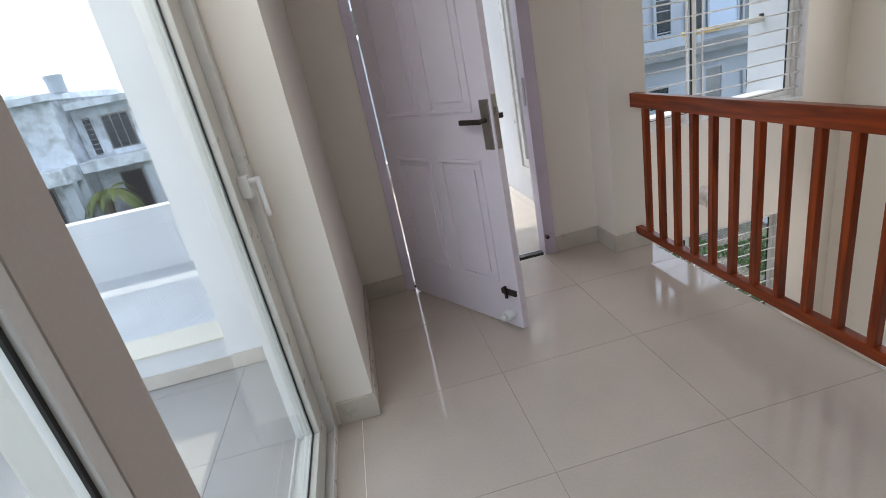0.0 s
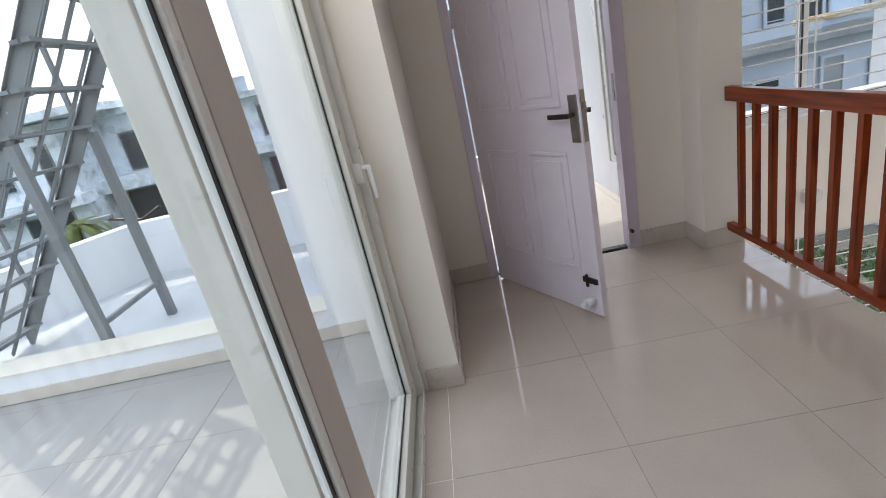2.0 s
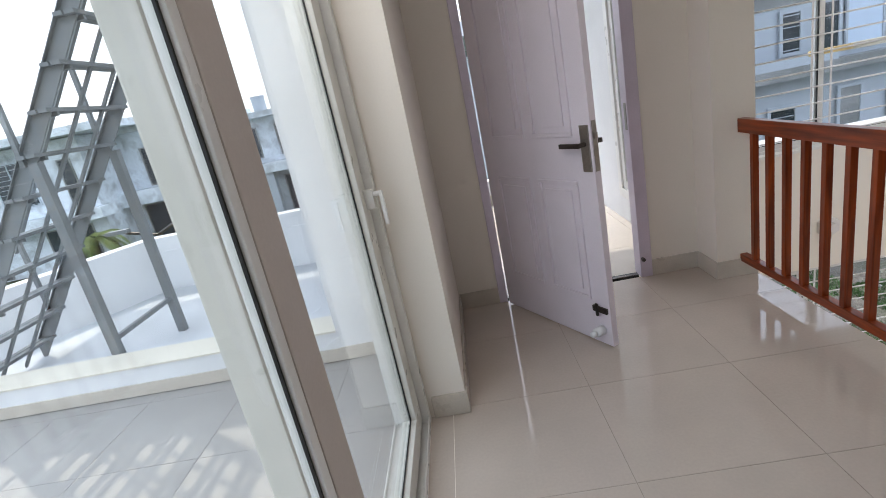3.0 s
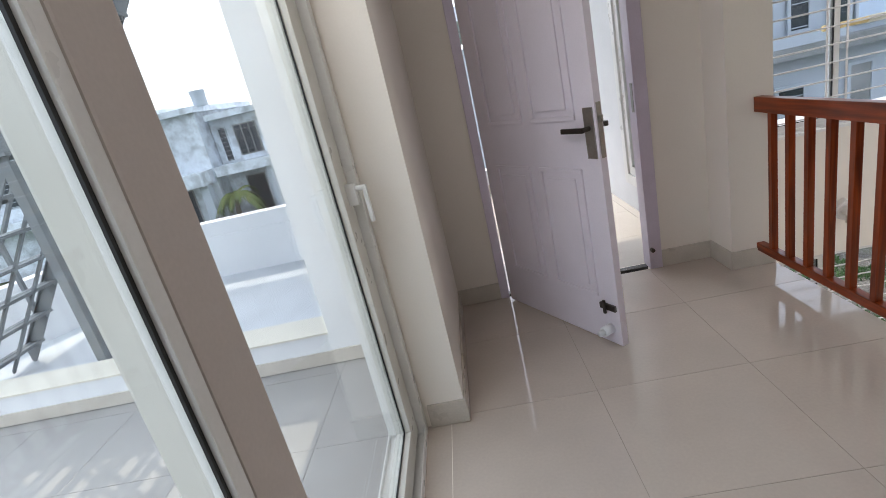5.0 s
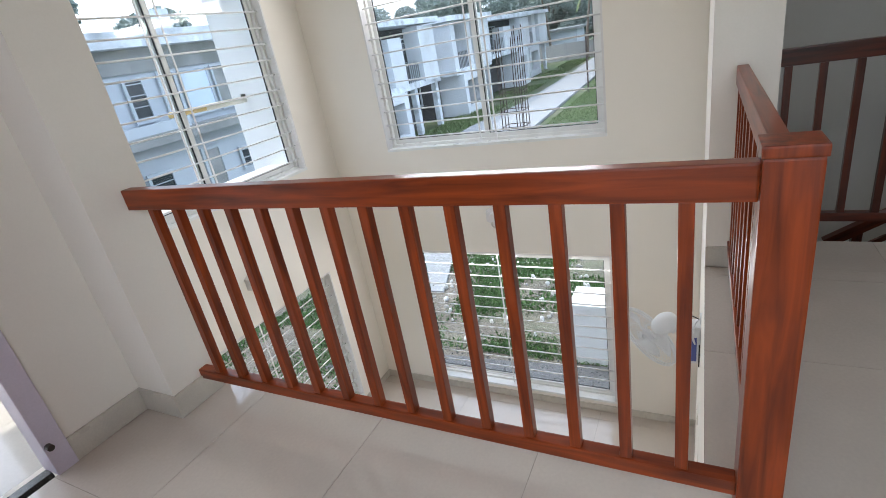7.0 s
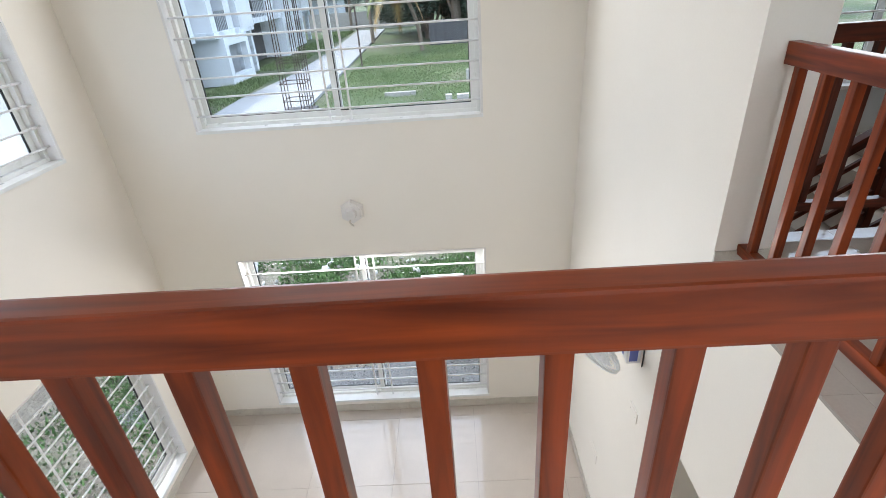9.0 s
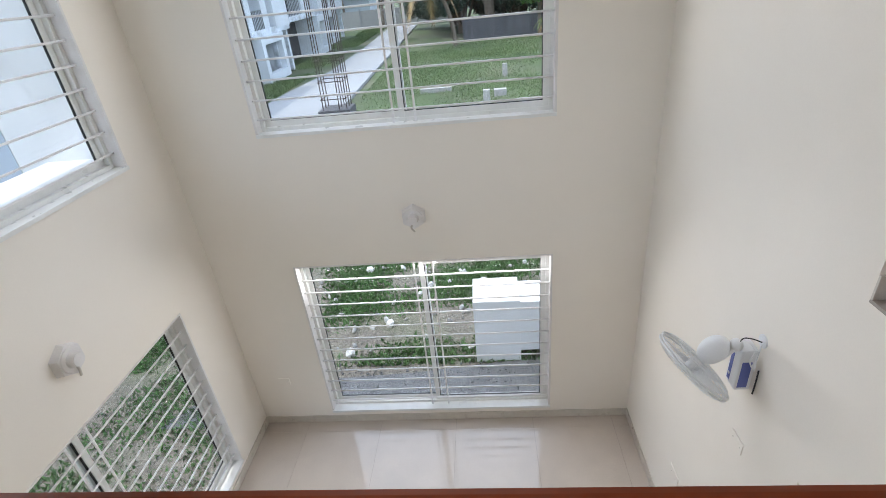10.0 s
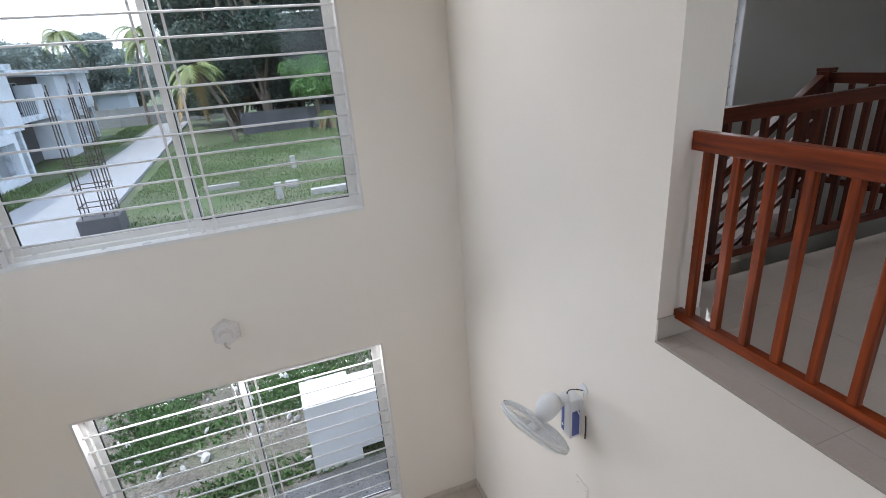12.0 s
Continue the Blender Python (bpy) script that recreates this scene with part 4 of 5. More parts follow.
part("roof_tank", rods(((10.2, 14.2, 2.5), (10.2, 14.2, 3.1), 0.33), seg=20), FACADE, nh, "pale roof water tank")
opening(nh, 2.25, 3.9, 0.72, 1.72, NY, bars=8, mull=1)
opening(nh, 7.87, 8.40, 0.58, 1.56, NY, bars=4)
opening(nh, 8.75, 9.25, 0.40, 1.62, NY, bars=0)
opening(nh, 9.33, 10.2, 0.5, 1.62, NY, pane=PALE_PANE, frame_w=0.05)
opening(nh, 10.3, 11.15, 0.5, 1.62, NY, pane=CONCRETE, frame_w=0.05)
opening(nh, 2.25, 3.9, -1.05, -0.42, NY, bars=6, mull=1)
opening(nh, 7.6, 8.3, -1.2, -0.52, NY, bars=4)
opening(nh, 9.2, 9.8, -1.5, -0.3, NY, pane=CONCRETE)
opening(nh, 10.37, 11.05, -1.18, -0.54, NY, bars=3)
opening(nh, 6.0, 7.1, 0.65, 1.55, NY, bars=5, mull=1)


def row_house(x0, x1, y0, y1, zt, zm, panels, portal, rail):
    """An unfinished two storey street house facing -y: white panels and a portal before deep dark recesses."""
    L = x1 - x0
    e = thing("street_house", "unfinished white two storey street house with dark openings", "house", ((x0 + x1) / 2, (y0 + y1) / 2, GROUND), "houses along the road")
    part("wall", boxes(((x0 + 0.1, y0 + 1.5, GROUND), (x1 - 0.1, y1, zt - 0.28))), DARK_VOID, e, "back wall with recess shade in its dark colour")
    part("side_wall", boxes(((x0, y0 + 0.9, zm), (x0 + 0.1, y1, zt - 0.28))), HOUSE_WHITE, e)
    part("roof", boxes(((x0 - 0.35, y0 - 0.4, zt - 0.28), (x1 + 0.25, y1 + 0.3, zt)), bevel=0.02), WEATHERED, e, "flat weathered roof slab")
    part("balcony_slab", boxes(((x0 - 0.15, y0 - 0.1, zm - 0.32), (x1, y0 + 1.5, zm)), bevel=0.02), WEATHERED, e, "pale projecting balcony slab")
    for a, b, d, z0, z1 in panels:
        part("panel", boxes(((x0 + L * a, y0 + d, zm + z0), (x0 + L * b, y0 + d + 0.9, zt - 0.28 - z1)), bevel=0.015), HOUSE_WHITE, e, "white rendered panel")
    a, b = x0 + L * portal[0], x0 + L * portal[1]
    part("portal", boxes(((a, y0 - 0.25, GROUND), (a + 0.45, y0 + 1.5, zm - 0.32)), ((b - 0.45, y0 - 0.25, GROUND), (b, y0 + 1.5, zm - 0.32)), ((a + 0.45, y0 - 0.25, zm - 0.75), (b - 0.45, y0 + 1.5, zm - 0.32)), ((a + 0.45, y0 - 0.25, GROUND), (b - 0.45, y0 + 0.2, GROUND + 0.45)), bevel=0.015), HOUSE_WHITE, e, "white rendered portal frame")
    opening(e, a + 0.6, b - 0.6, GROUND + 0.8, zm - 0.9, y0 + 1.5, mull=1, fr=WEATHERED)
    for f0, f1, z0, z1 in ((0.08, 0.30, zm + 0.15, zt - 0.8), (0.42, 0.58, zm + 0.1, zt - 0.6), (0.74, 0.93, zm + 0.7, zt - 0.8)):
        opening(e, x0 + L * f0, x0 + L * f1, z0, z1, y0 + 1.5, bars=3, mull=1, fr=WEATHERED)
    for f in (0.62, 0.97):
        part("column", boxes(((x0 + L * f - 0.15, y0 + 0.1, GROUND), (x0 + L * f + 0.15, y0 + 0.4, zm - 0.32))), WEATHERED, e)
    r0, r1 = x0 + L * rail[0], x0 + L * rail[1]
    for k in range(8):
        x = r0 + (r1 - r0) * k / 7
        part("balcony_bar", boxes(((x - 0.02, y0 + 0.02, zm), (x + 0.02, y0 + 0.06, zm + 0.9))), STEEL, e)
    part("balcony_rail", boxes(((r0, y0 + 0.01, zm + 0.9), (r1, y0 + 0.07, zm + 0.95))), STEEL, e)
    for z0, z1 in ((GROUND + 0.9, GROUND + 2.3), (zm + 0.9, zm + 2.1)):
        w = part("window", boxes(((x0 - 0.05, y0 + 2.6, z0), (x0 + 0.02, y0 + 4.2, z1)), bevel=0.01), WEATHERED, e)
        part("pane", boxes(((x0 - 0.07, y0 + 2.7, z0 + 0.1), (x0 - 0.052, y0 + 4.1, z1 - 0.1))), DARK_GLASS, w, "dark glass pane")
    return e


P1 = ((0.0, 0.10, 0.0, 0.0, 0.0), (0.36, 0.50, 0.0, 0.0, 0.0), (0.60, 1.0, -0.15, -0.1, 0.0))
P2 = ((0.0, 0.06, 0.3, 0.0, 0.0), (0.30, 0.48, -0.1, 0.0, 0.5), (0.72, 0.97, -0.2, -0.1, 0.1))
row_house(20.2, 27.2, 15.0, 22, 2.45, -0.55, P2, (0.02, 0.40), (0.5, 0.7))
row_house(29.0, 34.8, 14.7, 22, 2.40, -0.55, P1, (0.08, 0.68), (0.10, 0.36))
row_house(36.0, 45.2, 15.0, 23, 2.15, -0.30, P2, (0.60, 0.86), (0.06, 0.30))
row_house(47.4, 54.6, 16.0, 24, 2.30, -0.40, P1, (0.05, 0.5), (0.10, 0.36))

# western neighbours beyond the terrace
w1 = thing("weathered_house", "weathered white two storey house with water tanks", "house", (-14, 30, GROUND))
part("wall", boxes(((-17.6, 27.0, GROUND), (-12.75, 34, 2.65))), WEATHERED, w1)
part("roof", boxes(((-18.2, 26.6, 2.65), (-12.5, 34.3, 2.95))), WEATHERED, w1, "flat roof slab")
part("wall", boxes(((-12.7, 28.2, GROUND), (-6.0, 35, 2.1))), WEATHERED, w1)
part("roof", boxes(((-12.5, 27.4, 2.1), (-5.8, 35, 2.4))), WEATHERED, w1, "flat roof slab")
part("slab", boxes(((-18.4, 25.6, -0.95), (-12.8, 27.0, -0.25))), WEATHERED, w1, "stained projecting floor slab")
part("slab", boxes(((-12.6, 26.8, -0.75), (-6.0, 28.2, -0.25))), WEATHERED, w1, "stained projecting floor slab")
for x in (-13.3, -17.9, -10.0, -8.2):
    part("column", boxes(((x, 26.0 if x < -12.8 else 27.0, GROUND), (x + 0.45, 26.45 if x < -12.8 else 27.4, -0.75))), FACADE, w1)
opening(w1, -16.1, -15.0, -0.2, 1.8, 27.0, bars=8, fr=CONCRETE)
opening(w1, -11.5, -10.2, 0.0, 1.65, 28.2, bars=3, fr=CONCRETE, mull=2)
opening(w1, -9.2, -8.0, 0.0, 1.65, 28.2, bars=3, fr=CONCRETE, mull=2)
opening(w1, -12.4, -11.9, -0.2, 1.7, 28.2, bars=8, fr=WEATHERED)
for a, b in ((-16.9, -14.2), (-11.7, -10.6), (-9.4, -7.6)):
    opening(w1, a, b, GROUND + 0.1, -1.1, 27.0 if a < -12.8 else 28.2, fr=CONCRETE)
for x, y in ((-12.45, 27.6), (-9.8, 28.6)):
    t = part("water_tank", rods(((x, y, 2.9 if x < -12 else 2.4), (x, y, 3.62 if x < -12 else 3.15), 0.36), ((x, y, 3.5 if x < -12 else 3.1), (x, y, 3.68 if x < -12 else 3.2), 0.39), seg=18), FACADE, w1, "pale roof water tank")
w2 = thing("weathered_house", "weathered white house with a wide roof overhang", "house", (-21, 26, GROUND))
part("wall", boxes(((-27, 24.3, GROUND), (-17.2, 31, 2.9))), WEATHERED, w2)
part("roof", boxes(((-28, 23.2, 2.95), (-15.3, 31.4, 3.3))), WEATHERED, w2, "wide flat roof overhang")
part("slab", boxes(((-27, 23.2, -0.95), (-16.5, 24.3, -0.45))), WEATHERED, w2, "stained projecting floor slab")
opening(w2, -21.9, -20.0, 0.1, 2.3, 24.3, bars=10, fr=FACADE, mull=1)
opening(w2, -18.5, -17.8, -0.3, 2.0, 24.3, bars=6, fr=CONCRETE)
opening(w2, -24.6, -22.9, 0.1, 2.2, 24.3, bars=10, fr=FACADE, mull=1)
opening(w2, -20.5, -18.0, GROUND + 0.1, -1.2, 24.3, fr=CONCRETE)

slamp = thing("street_lamp", "dark street lamp arm beyond the terrace parapet", "street lamp", (-4.6, 8.2, GROUND))
part("pole", rods(((-4.6, 8.2, GROUND), (-4.6, 8.2, 0.14), 0.05), seg=10), DARK_METAL, slamp)
part("arm", rods(((-4.6, 8.2, 0.12), (-4.2, 8.1, 0.28), 0.025), ((-4.6, 8.2, 0.12), (-5.0, 8.0, 0.28), 0.02), seg=8), DARK_METAL, slamp)
part("lamp_head", boxes(((-5.25, 7.95, 0.27), (-4.9, 8.06, 0.33)), bevel=0.01), STEEL, slamp, "slim grey lamp head")

# ---- plants ----
def leaves_mesh(name, centres, radii, n, size, material, seed, flat=0.7):
    """Many small bent leaf clumps spread through lobes."""
    rng = np.random.default_rng(seed)
    centres, radii = np.asarray(centres, float), np.asarray(radii, float)
    pick = rng.integers(0, len(centres), n)
    d = rng.normal(size=(n, 3))
    d /= np.linalg.norm(d, axis=1)[:, None]
    rad = radii[pick] * (0.55 + 0.5 * rng.random(n)) ** 0.7
    c = centres[pick] + d * rad[:, None] * np.array([1, 1, flat])
    a = rng.normal(size=(n, 3))
    a /= np.linalg.norm(a, axis=1)[:, None]
    b = np.cross(a, rng.normal(size=(n, 3)))
    b /= np.linalg.norm(b, axis=1)[:, None]
    s = size * (0.6 + 0.8 * rng.random(n))[:, None]
    nn = np.cross(a, b) * s * 0.25
    v = np.stack([c - a * s, c - b * s * 0.45 + nn, c + a * s, c + b * s * 0.45 + nn], axis=1).reshape(-1, 3)
    i = np.arange(n)[:, None] * 4
    f = np.concatenate([i + [0, 1, 2], i + [0, 2, 3]], axis=1).reshape(-1, 3)
    me = bpy.data.meshes.new(name)
    me.from_pydata(v.tolist(), [], f.tolist())
    me.materials.append(material)
    return me


def tree(x, y, h, crown_r, material, n, size, seed, label, z0=GROUND, low=0.35):
    rnd = random.Random(seed)
    e = thing("tree", label, "tree", (x, y, z0))
    bm = bmesh.new()
    top = Vector((x + rnd.uniform(-0.3, 0.3), y + rnd.uniform(-0.3, 0.3), z0 + h * 0.7))
    rod_bm(bm, (x, y, z0 - 0.1), top, 0.045 * h * 0.6, 9, 0.012 * h)
    lobes, radii = [], []
    for k in range(9):
        a = k * 2.4 + rnd.random()
        r = crown_r * rnd.uniform(0.35, 0.8)
        p = Vector((x + math.cos(a) * r, y + math.sin(a) * r, z0 + h * rnd.uniform(low + 0.12, 0.92)))
        rod_bm(bm, Vector((x, y, z0 + h * rnd.uniform(low - 0.08, low + 0.2))), p, 0.01 * h, 6, 0.003 * h)
        lobes.append(p)
        radii.append(crown_r * rnd.uniform(0.38, 0.62))
    part("trunk", bm, BARK, e)
    ob = new("crown", leaves_mesh("crown", lobes, radii, n, size, material, seed))
    ob.parent = e
    ob.matrix_parent_inverse = Matrix.Translation(-e.location)
    return e


def palm(x, y, h, lean, seed, frond=2.6, dry=3, label="leaning coconut palm with drooping fronds"):
    rnd = random.Random(seed)
    e = thing("palm_tree", label, "palm tree", (x, y, GROUND))
    bm = bmesh.new()
    pts = [Vector((x + lean[0] * t * t, y + lean[1] * t * t, GROUND + h * t)) for t in (0, 0.25, 0.5, 0.75, 1)]
    for i, (a, b) in enumerate(zip(pts, pts[1:])):
        rod_bm(bm, a, b, 0.17 - 0.02 * i, 9, 0.15 - 0.02 * i)
    part("trunk", bm, BARK, e)
    top = pts[-1]
    for k in range(17):
        a = 2.4 * k + rnd.uniform(-0.2, 0.2)
        up = rnd.uniform(-0.2, 1.1)
        is_dry = k < dry
        if is_dry:
            up = -0.8
        L = frond * rnd.uniform(0.8, 1.1)
        bm = bmesh.new()
        prev = None
        spine = []
        for i in range(12):
            t = i / 11
            spine.append(top + Vector((math.cos(a), math.sin(a), 0)) * (L * t * (1 - 0.25 * t)) + Vector((0, 0, L * (up * 0.55 * t - 0.75 * t * t))))
        side = Vector((-math.sin(a), math.cos(a), 0))
        for i in range(1, 12):
            w = 0.55 * math.sin(math.pi * min(1, 0.12 + 0.85 * i / 12)) * frond / 2.6
            for s in (-1, 1):
                for q in (0, 0.5):
                    p = spine[i].lerp(spine[i - 1], q)
                    tip = p + side * s * w + (spine[i] - spine[i - 1]) * 1.2 + Vector((0, 0, -0.35 * w))
                    fwd = (spine[i] - spine[i - 1]) * 0.28
                    bm.faces.new((bm.verts.new(p - fwd), bm.verts.new(p + fwd), bm.verts.new(tip)))
        for p, q in zip(spine, spine[1:]):
            rod_bm(bm, p, q, 0.018, 4)
        part("frond", bm, DRY_PALM if is_dry else PALM, e, "dry yellow frond" if is_dry else "")
    return e


palm(39.5, 4.5, 4.9, (-1.0, 1.6), 11)
palm(47, 9.0, 7.2, (0.8, 0.6), 12, 2.8, 1)
palm(60, 13.0, 9.0, (1, -1), 13, 3.0, 0, "tall distant coconut palm beyond the road")
palm(68, 19.0, 9.5, (-1, 1), 14, 3.0, 0, "tall distant coconut palm beyond the road")
palm(40.5, -2.2, 1.2, (0, 0), 15, 1.3, 9, "low dry brown palm clump")
palm(-11.9, 26.3, 1.6, (0.2, 0), 16, 1.8, 0, "young palm beside the weathered house")
palm(-16.9, 22.4, 1.6, (0.2, 0), 17, 1.8, 0, "young palm beside the weathered house")
tree(41.0, -1.6, 5.4, 1.9, LEAF_BRIGHT, 6500, 0.13, 21, "bright green leafy young tree", low=0.3)
for k in range(13):
    yy = -24 + 2.35 * k
    tree(48 + 2.5 * math.sin(k * 2.1), yy, 14.5 + 2.0 * math.sin(k * 1.3), 4.3, LEAF_DARK, 32000, 0.17, 40 + k, "dense dark green boundary tree", low=0.02)
for k in range(9):
    tree(54 + 1.5 * math.sin(k * 2.7), -20 + 3.1 * k, 15 + 2 * math.sin(k * 1.7), 4.6, LEAF_DARK, 17000, 0.25, 140 + k, "tall dark tree behind the boundary wall", low=0.02)
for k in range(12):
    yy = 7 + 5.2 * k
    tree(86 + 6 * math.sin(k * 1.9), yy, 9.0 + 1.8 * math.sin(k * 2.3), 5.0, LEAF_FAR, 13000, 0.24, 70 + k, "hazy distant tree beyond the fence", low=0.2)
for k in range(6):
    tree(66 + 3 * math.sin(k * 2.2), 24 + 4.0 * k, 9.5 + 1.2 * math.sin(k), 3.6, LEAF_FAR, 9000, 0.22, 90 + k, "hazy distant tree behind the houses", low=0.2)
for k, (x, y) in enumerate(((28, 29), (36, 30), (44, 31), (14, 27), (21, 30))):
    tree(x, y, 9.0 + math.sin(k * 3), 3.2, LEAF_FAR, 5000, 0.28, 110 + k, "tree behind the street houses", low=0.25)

# ---- boundary walls ----
bw = thing("boundary_wall", "long grey weathered concrete boundary wall", "wall", (42.5, -8, GROUND), "", "structure")
for k in range(12):
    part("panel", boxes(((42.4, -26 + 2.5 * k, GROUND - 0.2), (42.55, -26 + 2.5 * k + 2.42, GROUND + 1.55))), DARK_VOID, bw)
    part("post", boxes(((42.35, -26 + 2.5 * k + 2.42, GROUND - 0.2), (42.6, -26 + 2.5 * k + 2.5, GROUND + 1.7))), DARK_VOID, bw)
fw = thing("far_fence", "pale concrete panel fence beyond the road", "fence", (63, 17, GROUND), "", "structure")
for k in range(11):
    part("panel", boxes(((62.4, 6 + 2.5 * k, GROUND - 0.2), (62.55, 6 + 2.5 * k + 2.4, GROUND + 1.8))), STONE, fw)
    part("post", boxes(((62.35, 6 + 2.5 * k + 2.4, GROUND - 0.2), (62.6, 6 + 2.5 * k + 2.5, GROUND + 1.95))), CONCRETE, fw)
hut = thing("far_house", "small white far house behind the fence", "house", (75, 20, GROUND))
part("wall", boxes(((72, 16.5, GROUND), (77, 22, GROUND + 3.0))), FACADE, hut)
part("roof", prism([(71.6, 16), (77.4, 16), (77.4, 22.5), (71.6, 22.5)], GROUND + 3.0, GROUND + 3.3), CONCRETE, hut)

# ---- yard things ----
wb = thing("meter_cabinet", "white painted masonry cabinet beside the house", "cabinet", (6.65, 2.75, GROUND))
part("body", boxes(((6.42, 2.62, GROUND), (6.95, 3.19, -2.34)), bevel=0.008), WHITE_WALL, wb)
part("side_panel", boxes(((6.46, 1.75, GROUND + 0.16), (6.93, 2.62, -2.39)), bevel=0.008), WHITE_WALL, wb, "pale recessed side panel")
part("foot", boxes(((6.50, 1.80, GROUND), (6.58, 1.88, GROUND + 0.16))), CONCRETE, wb)
rc = thing("rebar_column", "unfinished column stub with rusty upright bars", "rebar column", (19.8, 8.4, GROUND))
part("pedestal", boxes(((19.3, 7.66, GROUND - 0.1), (20.3, 8.84, GROUND + 0.54)), bevel=0.03), DARK_VOID, rc, "rough concrete stub")
for dx in (0.12, 0.5, 0.88):
    for dy in (0.10, 0.38, 0.98):
        part("bar", rods(((19.3 + dx, 7.68 + dy, GROUND + 0.5), (19.3 + dx + 0.05, 7.68 + dy - 0.10 + 0.12 * dx, GROUND + 4.1 + 0.5 * dx), 0.018), seg=6), RUST, rc)
for z in (0.9, 1.5, 2.2):
    part("tie", boxes(((19.38, 7.74, GROUND + z), (20.24, 7.77, GROUND + z + 0.025)), ((19.38, 8.66, GROUND + z), (20.24, 8.69, GROUND + z + 0.025)), ((19.38, 7.77, GROUND + z), (19.41, 8.66, GROUND + z + 0.025)), ((20.21, 7.77, GROUND + z), (20.24, 8.66, GROUND + z + 0.025))), RUST, rc)
lamp = thing("street_pole", "thin dark street pole beside the road", "pole", (33.5, 8.0, GROUND))
part("pole", rods(((33.5, 8.0, GROUND), (33.5, 8.0, GROUND + 3.4), 0.05)), RUST, lamp)
for k, (x0, y0, x1, y1, h) in enumerate(((24.0, 4.2, 24.2, 5.6, 0.12), (22.0, 1.9, 22.3, 2.4, 0.25), (26.2, 1.62, 26.45, 1.85, 0.55), (20.35, 2.6, 20.6, 2.85, 0.60), (20.2, -0.6, 20.5, 1.6, 0.2))):
    e = thing("foundation_stub", "low pale masonry foundation stub in the grass", "foundation", ((x0 + x1) / 2, (y0 + y1) / 2, GROUND), "plot foundations")
    part("masonry", boxes(((min(x0, x1), min(y0, y1), GROUND - 0.2), (max(x0, x1), max(y0, y1), GROUND + h)), bevel=0.02), STONE, e)


def debris(n, x0, x1, y0, y1, seed, s0, s1):
    rnd = random.Random(seed)
    bm = bmesh.new()
    for _ in range(n):
        s = rnd.uniform(s0, s1)
        m = Matrix.Translation((rnd.uniform(x0, x1), rnd.uniform(y0, y1), GROUND + 0.02 + s * 0.2)) @ Euler((rnd.random() * 3, rnd.random() * 3, rnd.random() * 3)).to_matrix().to_4x4() @ Matrix.Diagonal((s, s * rnd.uniform(0.5, 1), s * rnd.uniform(0.3, 0.8), 1))
        bmesh.ops.create_icosphere(bm, subdivisions=1, radius=0.6, matrix=m)
    return bm


tagged(new("rubble", finish("rubble", debris(320, 6.5, 14, -1, 9, 5, 0.025, 0.11), STONE)), "scattered pale rubble on the yard soil", "rubble", "", "stuff")
PALE_RUBBLE = mat("broken_pale_plaster", (0.52, 0.515, 0.50), 0.9, var=0.15, scale=8, bump=0.4, fine=0.1)
tagged(new("rubble", finish("rubble", debris(130, 6.6, 11, 0.5, 6.5, 15, 0.05, 0.15), PALE_RUBBLE)), "broken pale plaster lumps on the yard soil", "rubble", "", "stuff")
tagged(new("gravel", finish("gravel", debris(1500, 5.45, 6.5, 0.6, 6.6, 6, 0.015, 0.04), GRAVEL)), "grey gravel strip along the house wall", "gravel", "", "stuff")


def weeds(n, area, seed, h0, h1, patch=0.25, material=GRASS, spread=0.22, base_z=GROUND - 0.03, least=0.0, blur=0.25):
    rng = np.random.default_rng(seed)
    x = rng.uniform(area[0], area[1], n * 3)
    y = rng.uniform(area[2], area[3], n * 3)
    keep = np.array([noise.noise((a * patch, b * patch, 3.0)) for a, b in zip(x, y)]) > least + rng.uniform(-blur, blur, n * 3)
    x, y = x[keep][:n], y[keep][:n]
    m = len(x)
    a = rng.uniform(0, 2 * np.pi, m)
    h = rng.uniform(h0, h1, m)
    w = h * spread
    base = np.stack([x, y, np.full(m, base_z)], 1)
    side = np.stack([np.cos(a), np.sin(a), np.zeros(m)], 1) * w[:, None]
    tip = base + np.stack([rng.normal(0, 0.5, m) * h, rng.normal(0, 0.5, m) * h, h], 1)
    v = np.stack([base - side, base + side, tip], 1).reshape(-1, 3)
    f = np.arange(m * 3).reshape(-1, 3)
    me = bpy.data.meshes.new("grass")
    me.from_pydata(v.tolist(), [], f.tolist())
    me.materials.append(material)
    return me


tagged(new("weeds", weeds(120000, (6.4, 14, -1.5, 9), 3, 0.02, 0.075, 0.9, WEED, 0.38, GROUND + 0.015, -0.02, 0.25)), "patchy green weeds on the stony yard", "weeds", "", "stuff")
tagged(new("weeds", weeds(36000, (-1.5, 6.6, 6.0, 12), 9, 0.025, 0.075, 0.8, WEED, 0.3, GROUND + 0.015)), "short weeds in the strip beside the house", "weeds", "", "stuff")
tagged(new("grass", weeds(110000, (15, 42, -14, 8.3), 4, 0.03, 0.10, 0.16, GRASS, 0.3, GROUND - 0.03, -0.15, 0.3)), "rough green grass on the empty plots", "grass", "", "stuff")
tagged(new("grass", weeds(16000, (16, 60, 12.8, 15), 8, 0.06, 0.22, 0.2)), "rough grass verge along the road", "grass", "", "stuff")

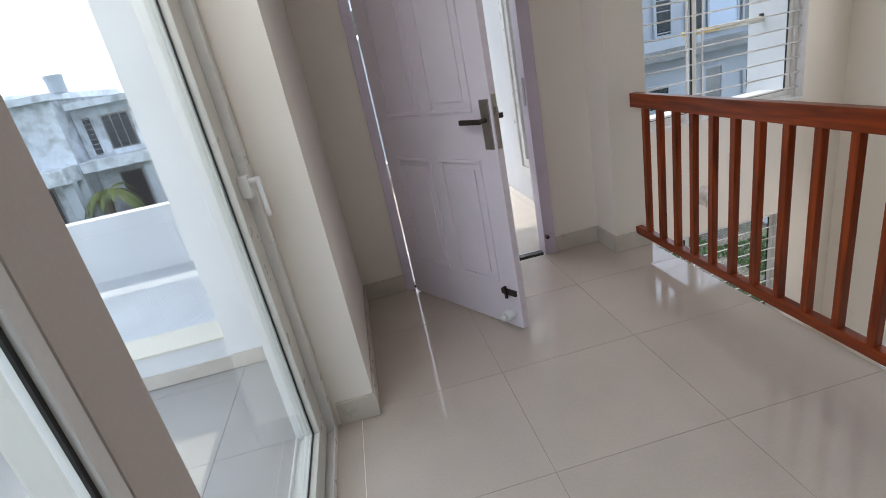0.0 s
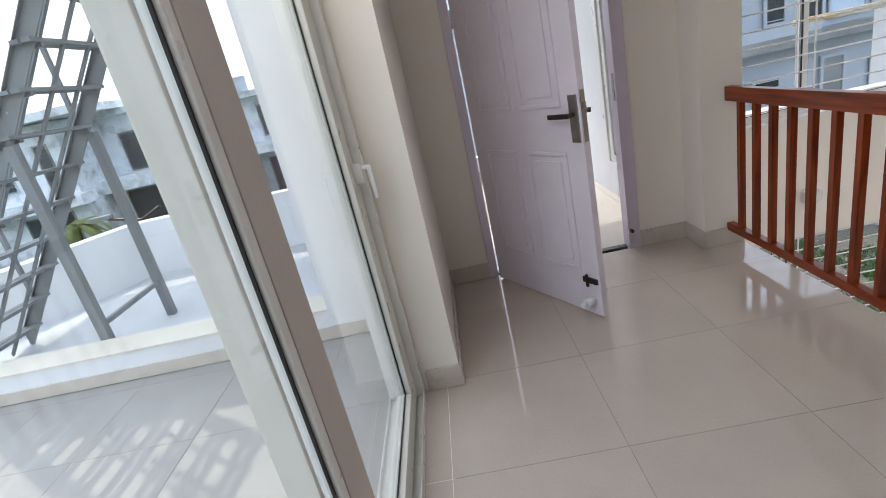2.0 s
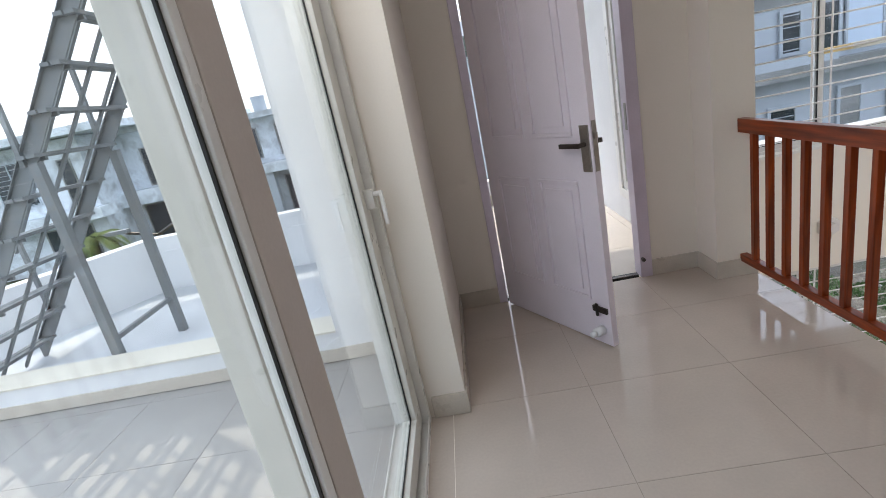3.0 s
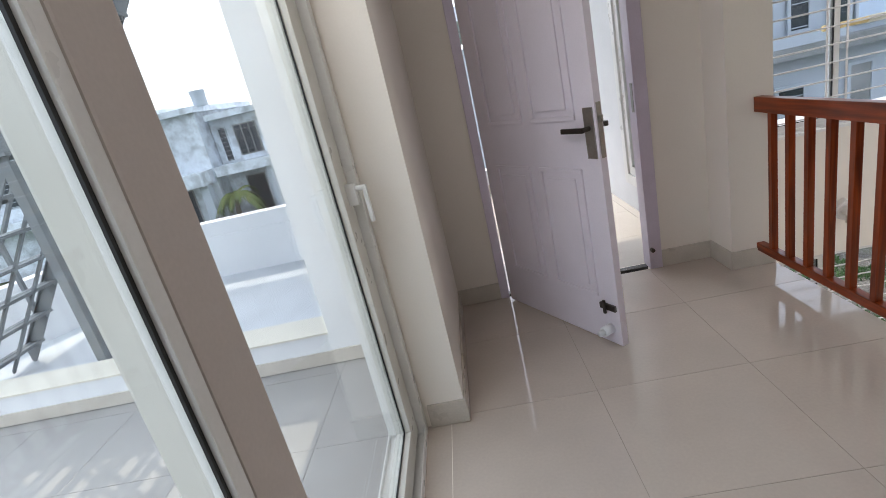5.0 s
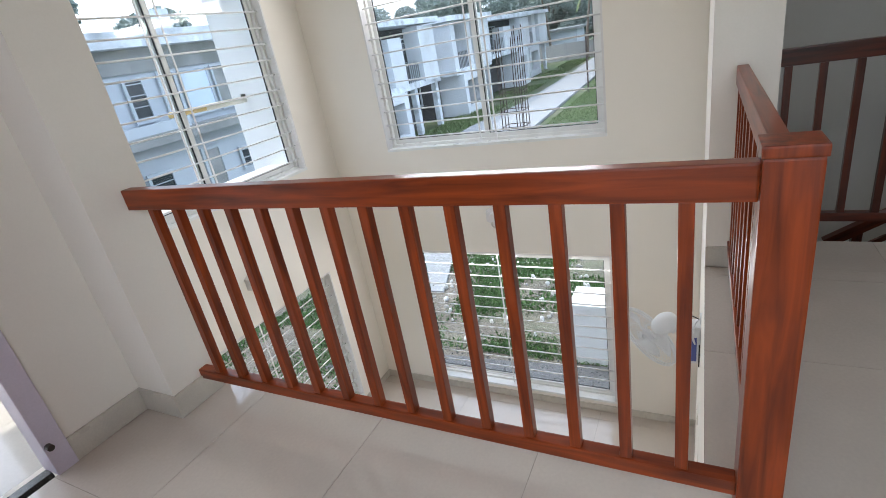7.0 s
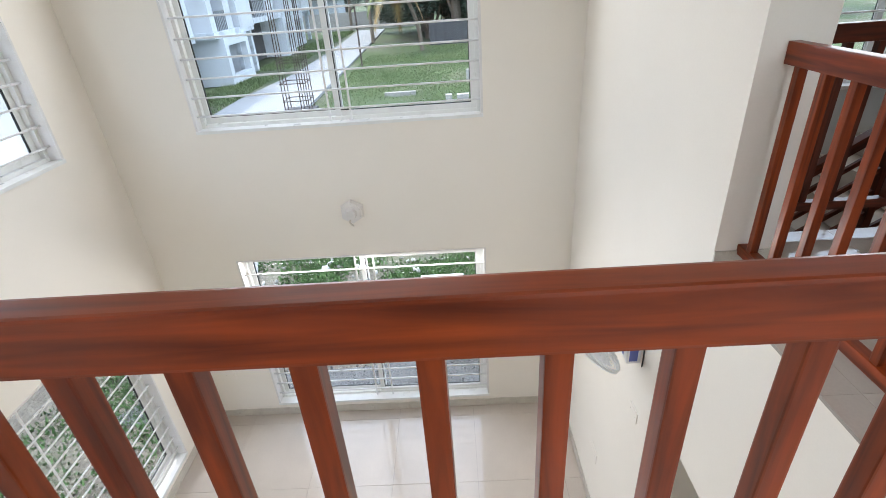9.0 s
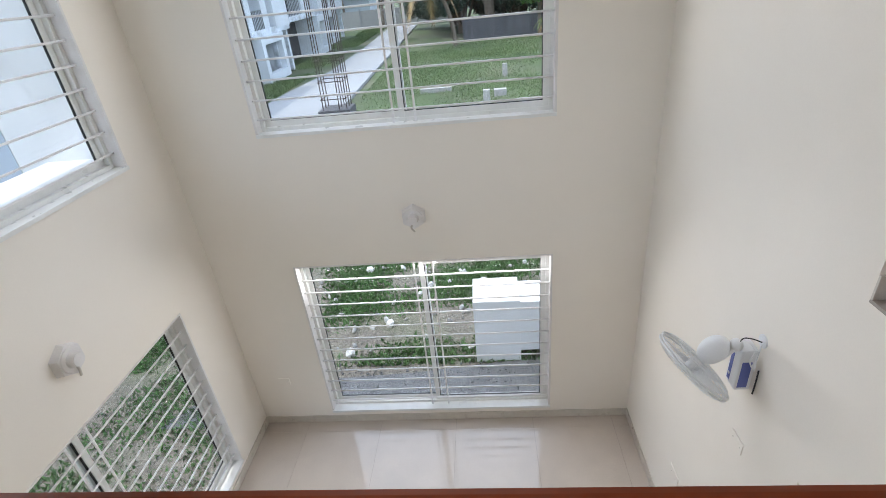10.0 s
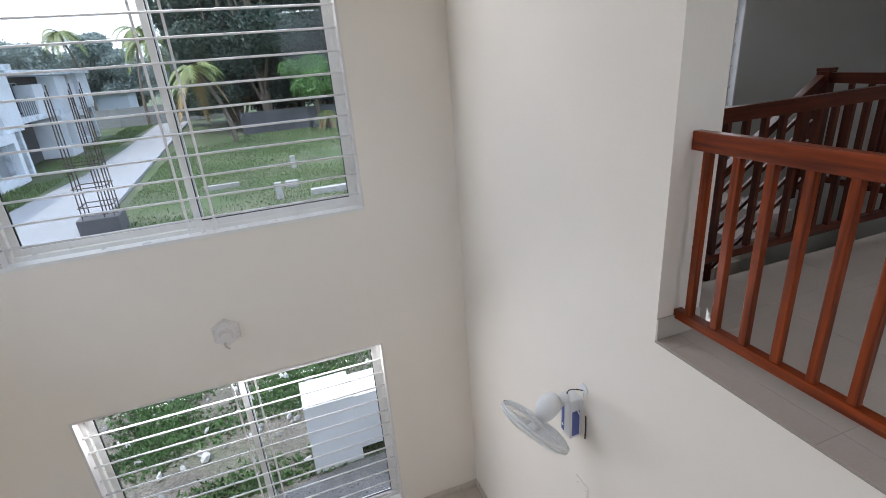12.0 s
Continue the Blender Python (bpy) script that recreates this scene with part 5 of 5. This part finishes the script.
# ---- floor tiles ----
def tile_field(parent, x_edges, y_edges, z, material, gap=0.0011):
    cache = {}
    for x0, x1 in zip(x_edges, x_edges[1:]):
        for y0, y1 in zip(y_edges, y_edges[1:]):
            w, l = round(x1 - x0 - 2 * gap, 4), round(y1 - y0 - 2 * gap, 4)
            if (w, l) not in cache:
                bm = bmesh.new()
                box_bm(bm, (-w / 2, -l / 2, -0.01), (w / 2, l / 2, 0))
                cache[w, l] = finish("tile", bm, material)
            ob = new("tile", cache[w, l])
            ob.parent = parent
            ob.location = ((x0 + x1) / 2, (y0 + y1) / 2, z + 0.0002 * random.random())


def edges(first, step, lo, hi):
    e = [lo]
    k = math.floor((lo - first) / step) + 1
    while first + k * step < hi - 0.02:
        v = first + k * step
        if v > lo + 0.02:
            e.append(v)
        k += 1
    return e + [hi]



landing_floor = solo("floor", boxes(((-0.117, -3.4, -0.012), (X0, DOOR_Y, -0.0012)), ((X0, -3.4, -0.012), (3.03, Y0, -0.0012)), ((3.03, -3.4, -0.012), (3.34, Y0 - 0.23, -0.0012))), GROUT, "polished cream tiled landing floor", "floor", "structure")
tile_field(landing_floor, edges(-0.02, 0.592, -0.117, X0), edges(2.075, 0.555, -3.4, DOOR_Y), 0, TILE)
tile_field(landing_floor, edges(-0.02, 0.592, X0, 3.03), edges(2.075, 0.555, -3.4, Y0), 0, TILE)
tile_field(landing_floor, [3.03, 3.34], edges(2.075, 0.555, -3.4, Y0 - 0.23), 0, TILE)
hall_floor = solo("floor_hall", boxes(((X0, Y0, HALL_Z - 0.3), (X1, Y1, HALL_Z - 0.0035))), GROUT, "polished cream tiled hall floor", "floor", "structure")
tile_field(hall_floor, edges(1.9, 0.8, X0, X1), edges(1.8, 0.8, Y0, Y1), HALL_Z, TILE)
sit_floor = solo("floor_sitout", boxes(((-6.0, -3.4, -0.062), (-0.22, 3.35, -0.0535))), GROUT, "pale tiled sit-out floor", "floor", "structure")
tile_field(sit_floor, edges(-0.625, 0.595, -6.0, -0.22), edges(2.65, 0.595, -1.6, 3.35), -0.05, OUT_TILE)
bal_floor = solo("floor_balcony", boxes(((-0.30, DOOR_Y + 0.2, -0.062), (1.555, 6.6, -0.0535))), GROUT, "pale tiled balcony floor", "floor", "structure")
tile_field(bal_floor, edges(0.3, 0.595, -0.30, 1.555), edges(4.35, 0.595, DOOR_Y + 0.2, 6.6), -0.05, BALCONY_TILE)
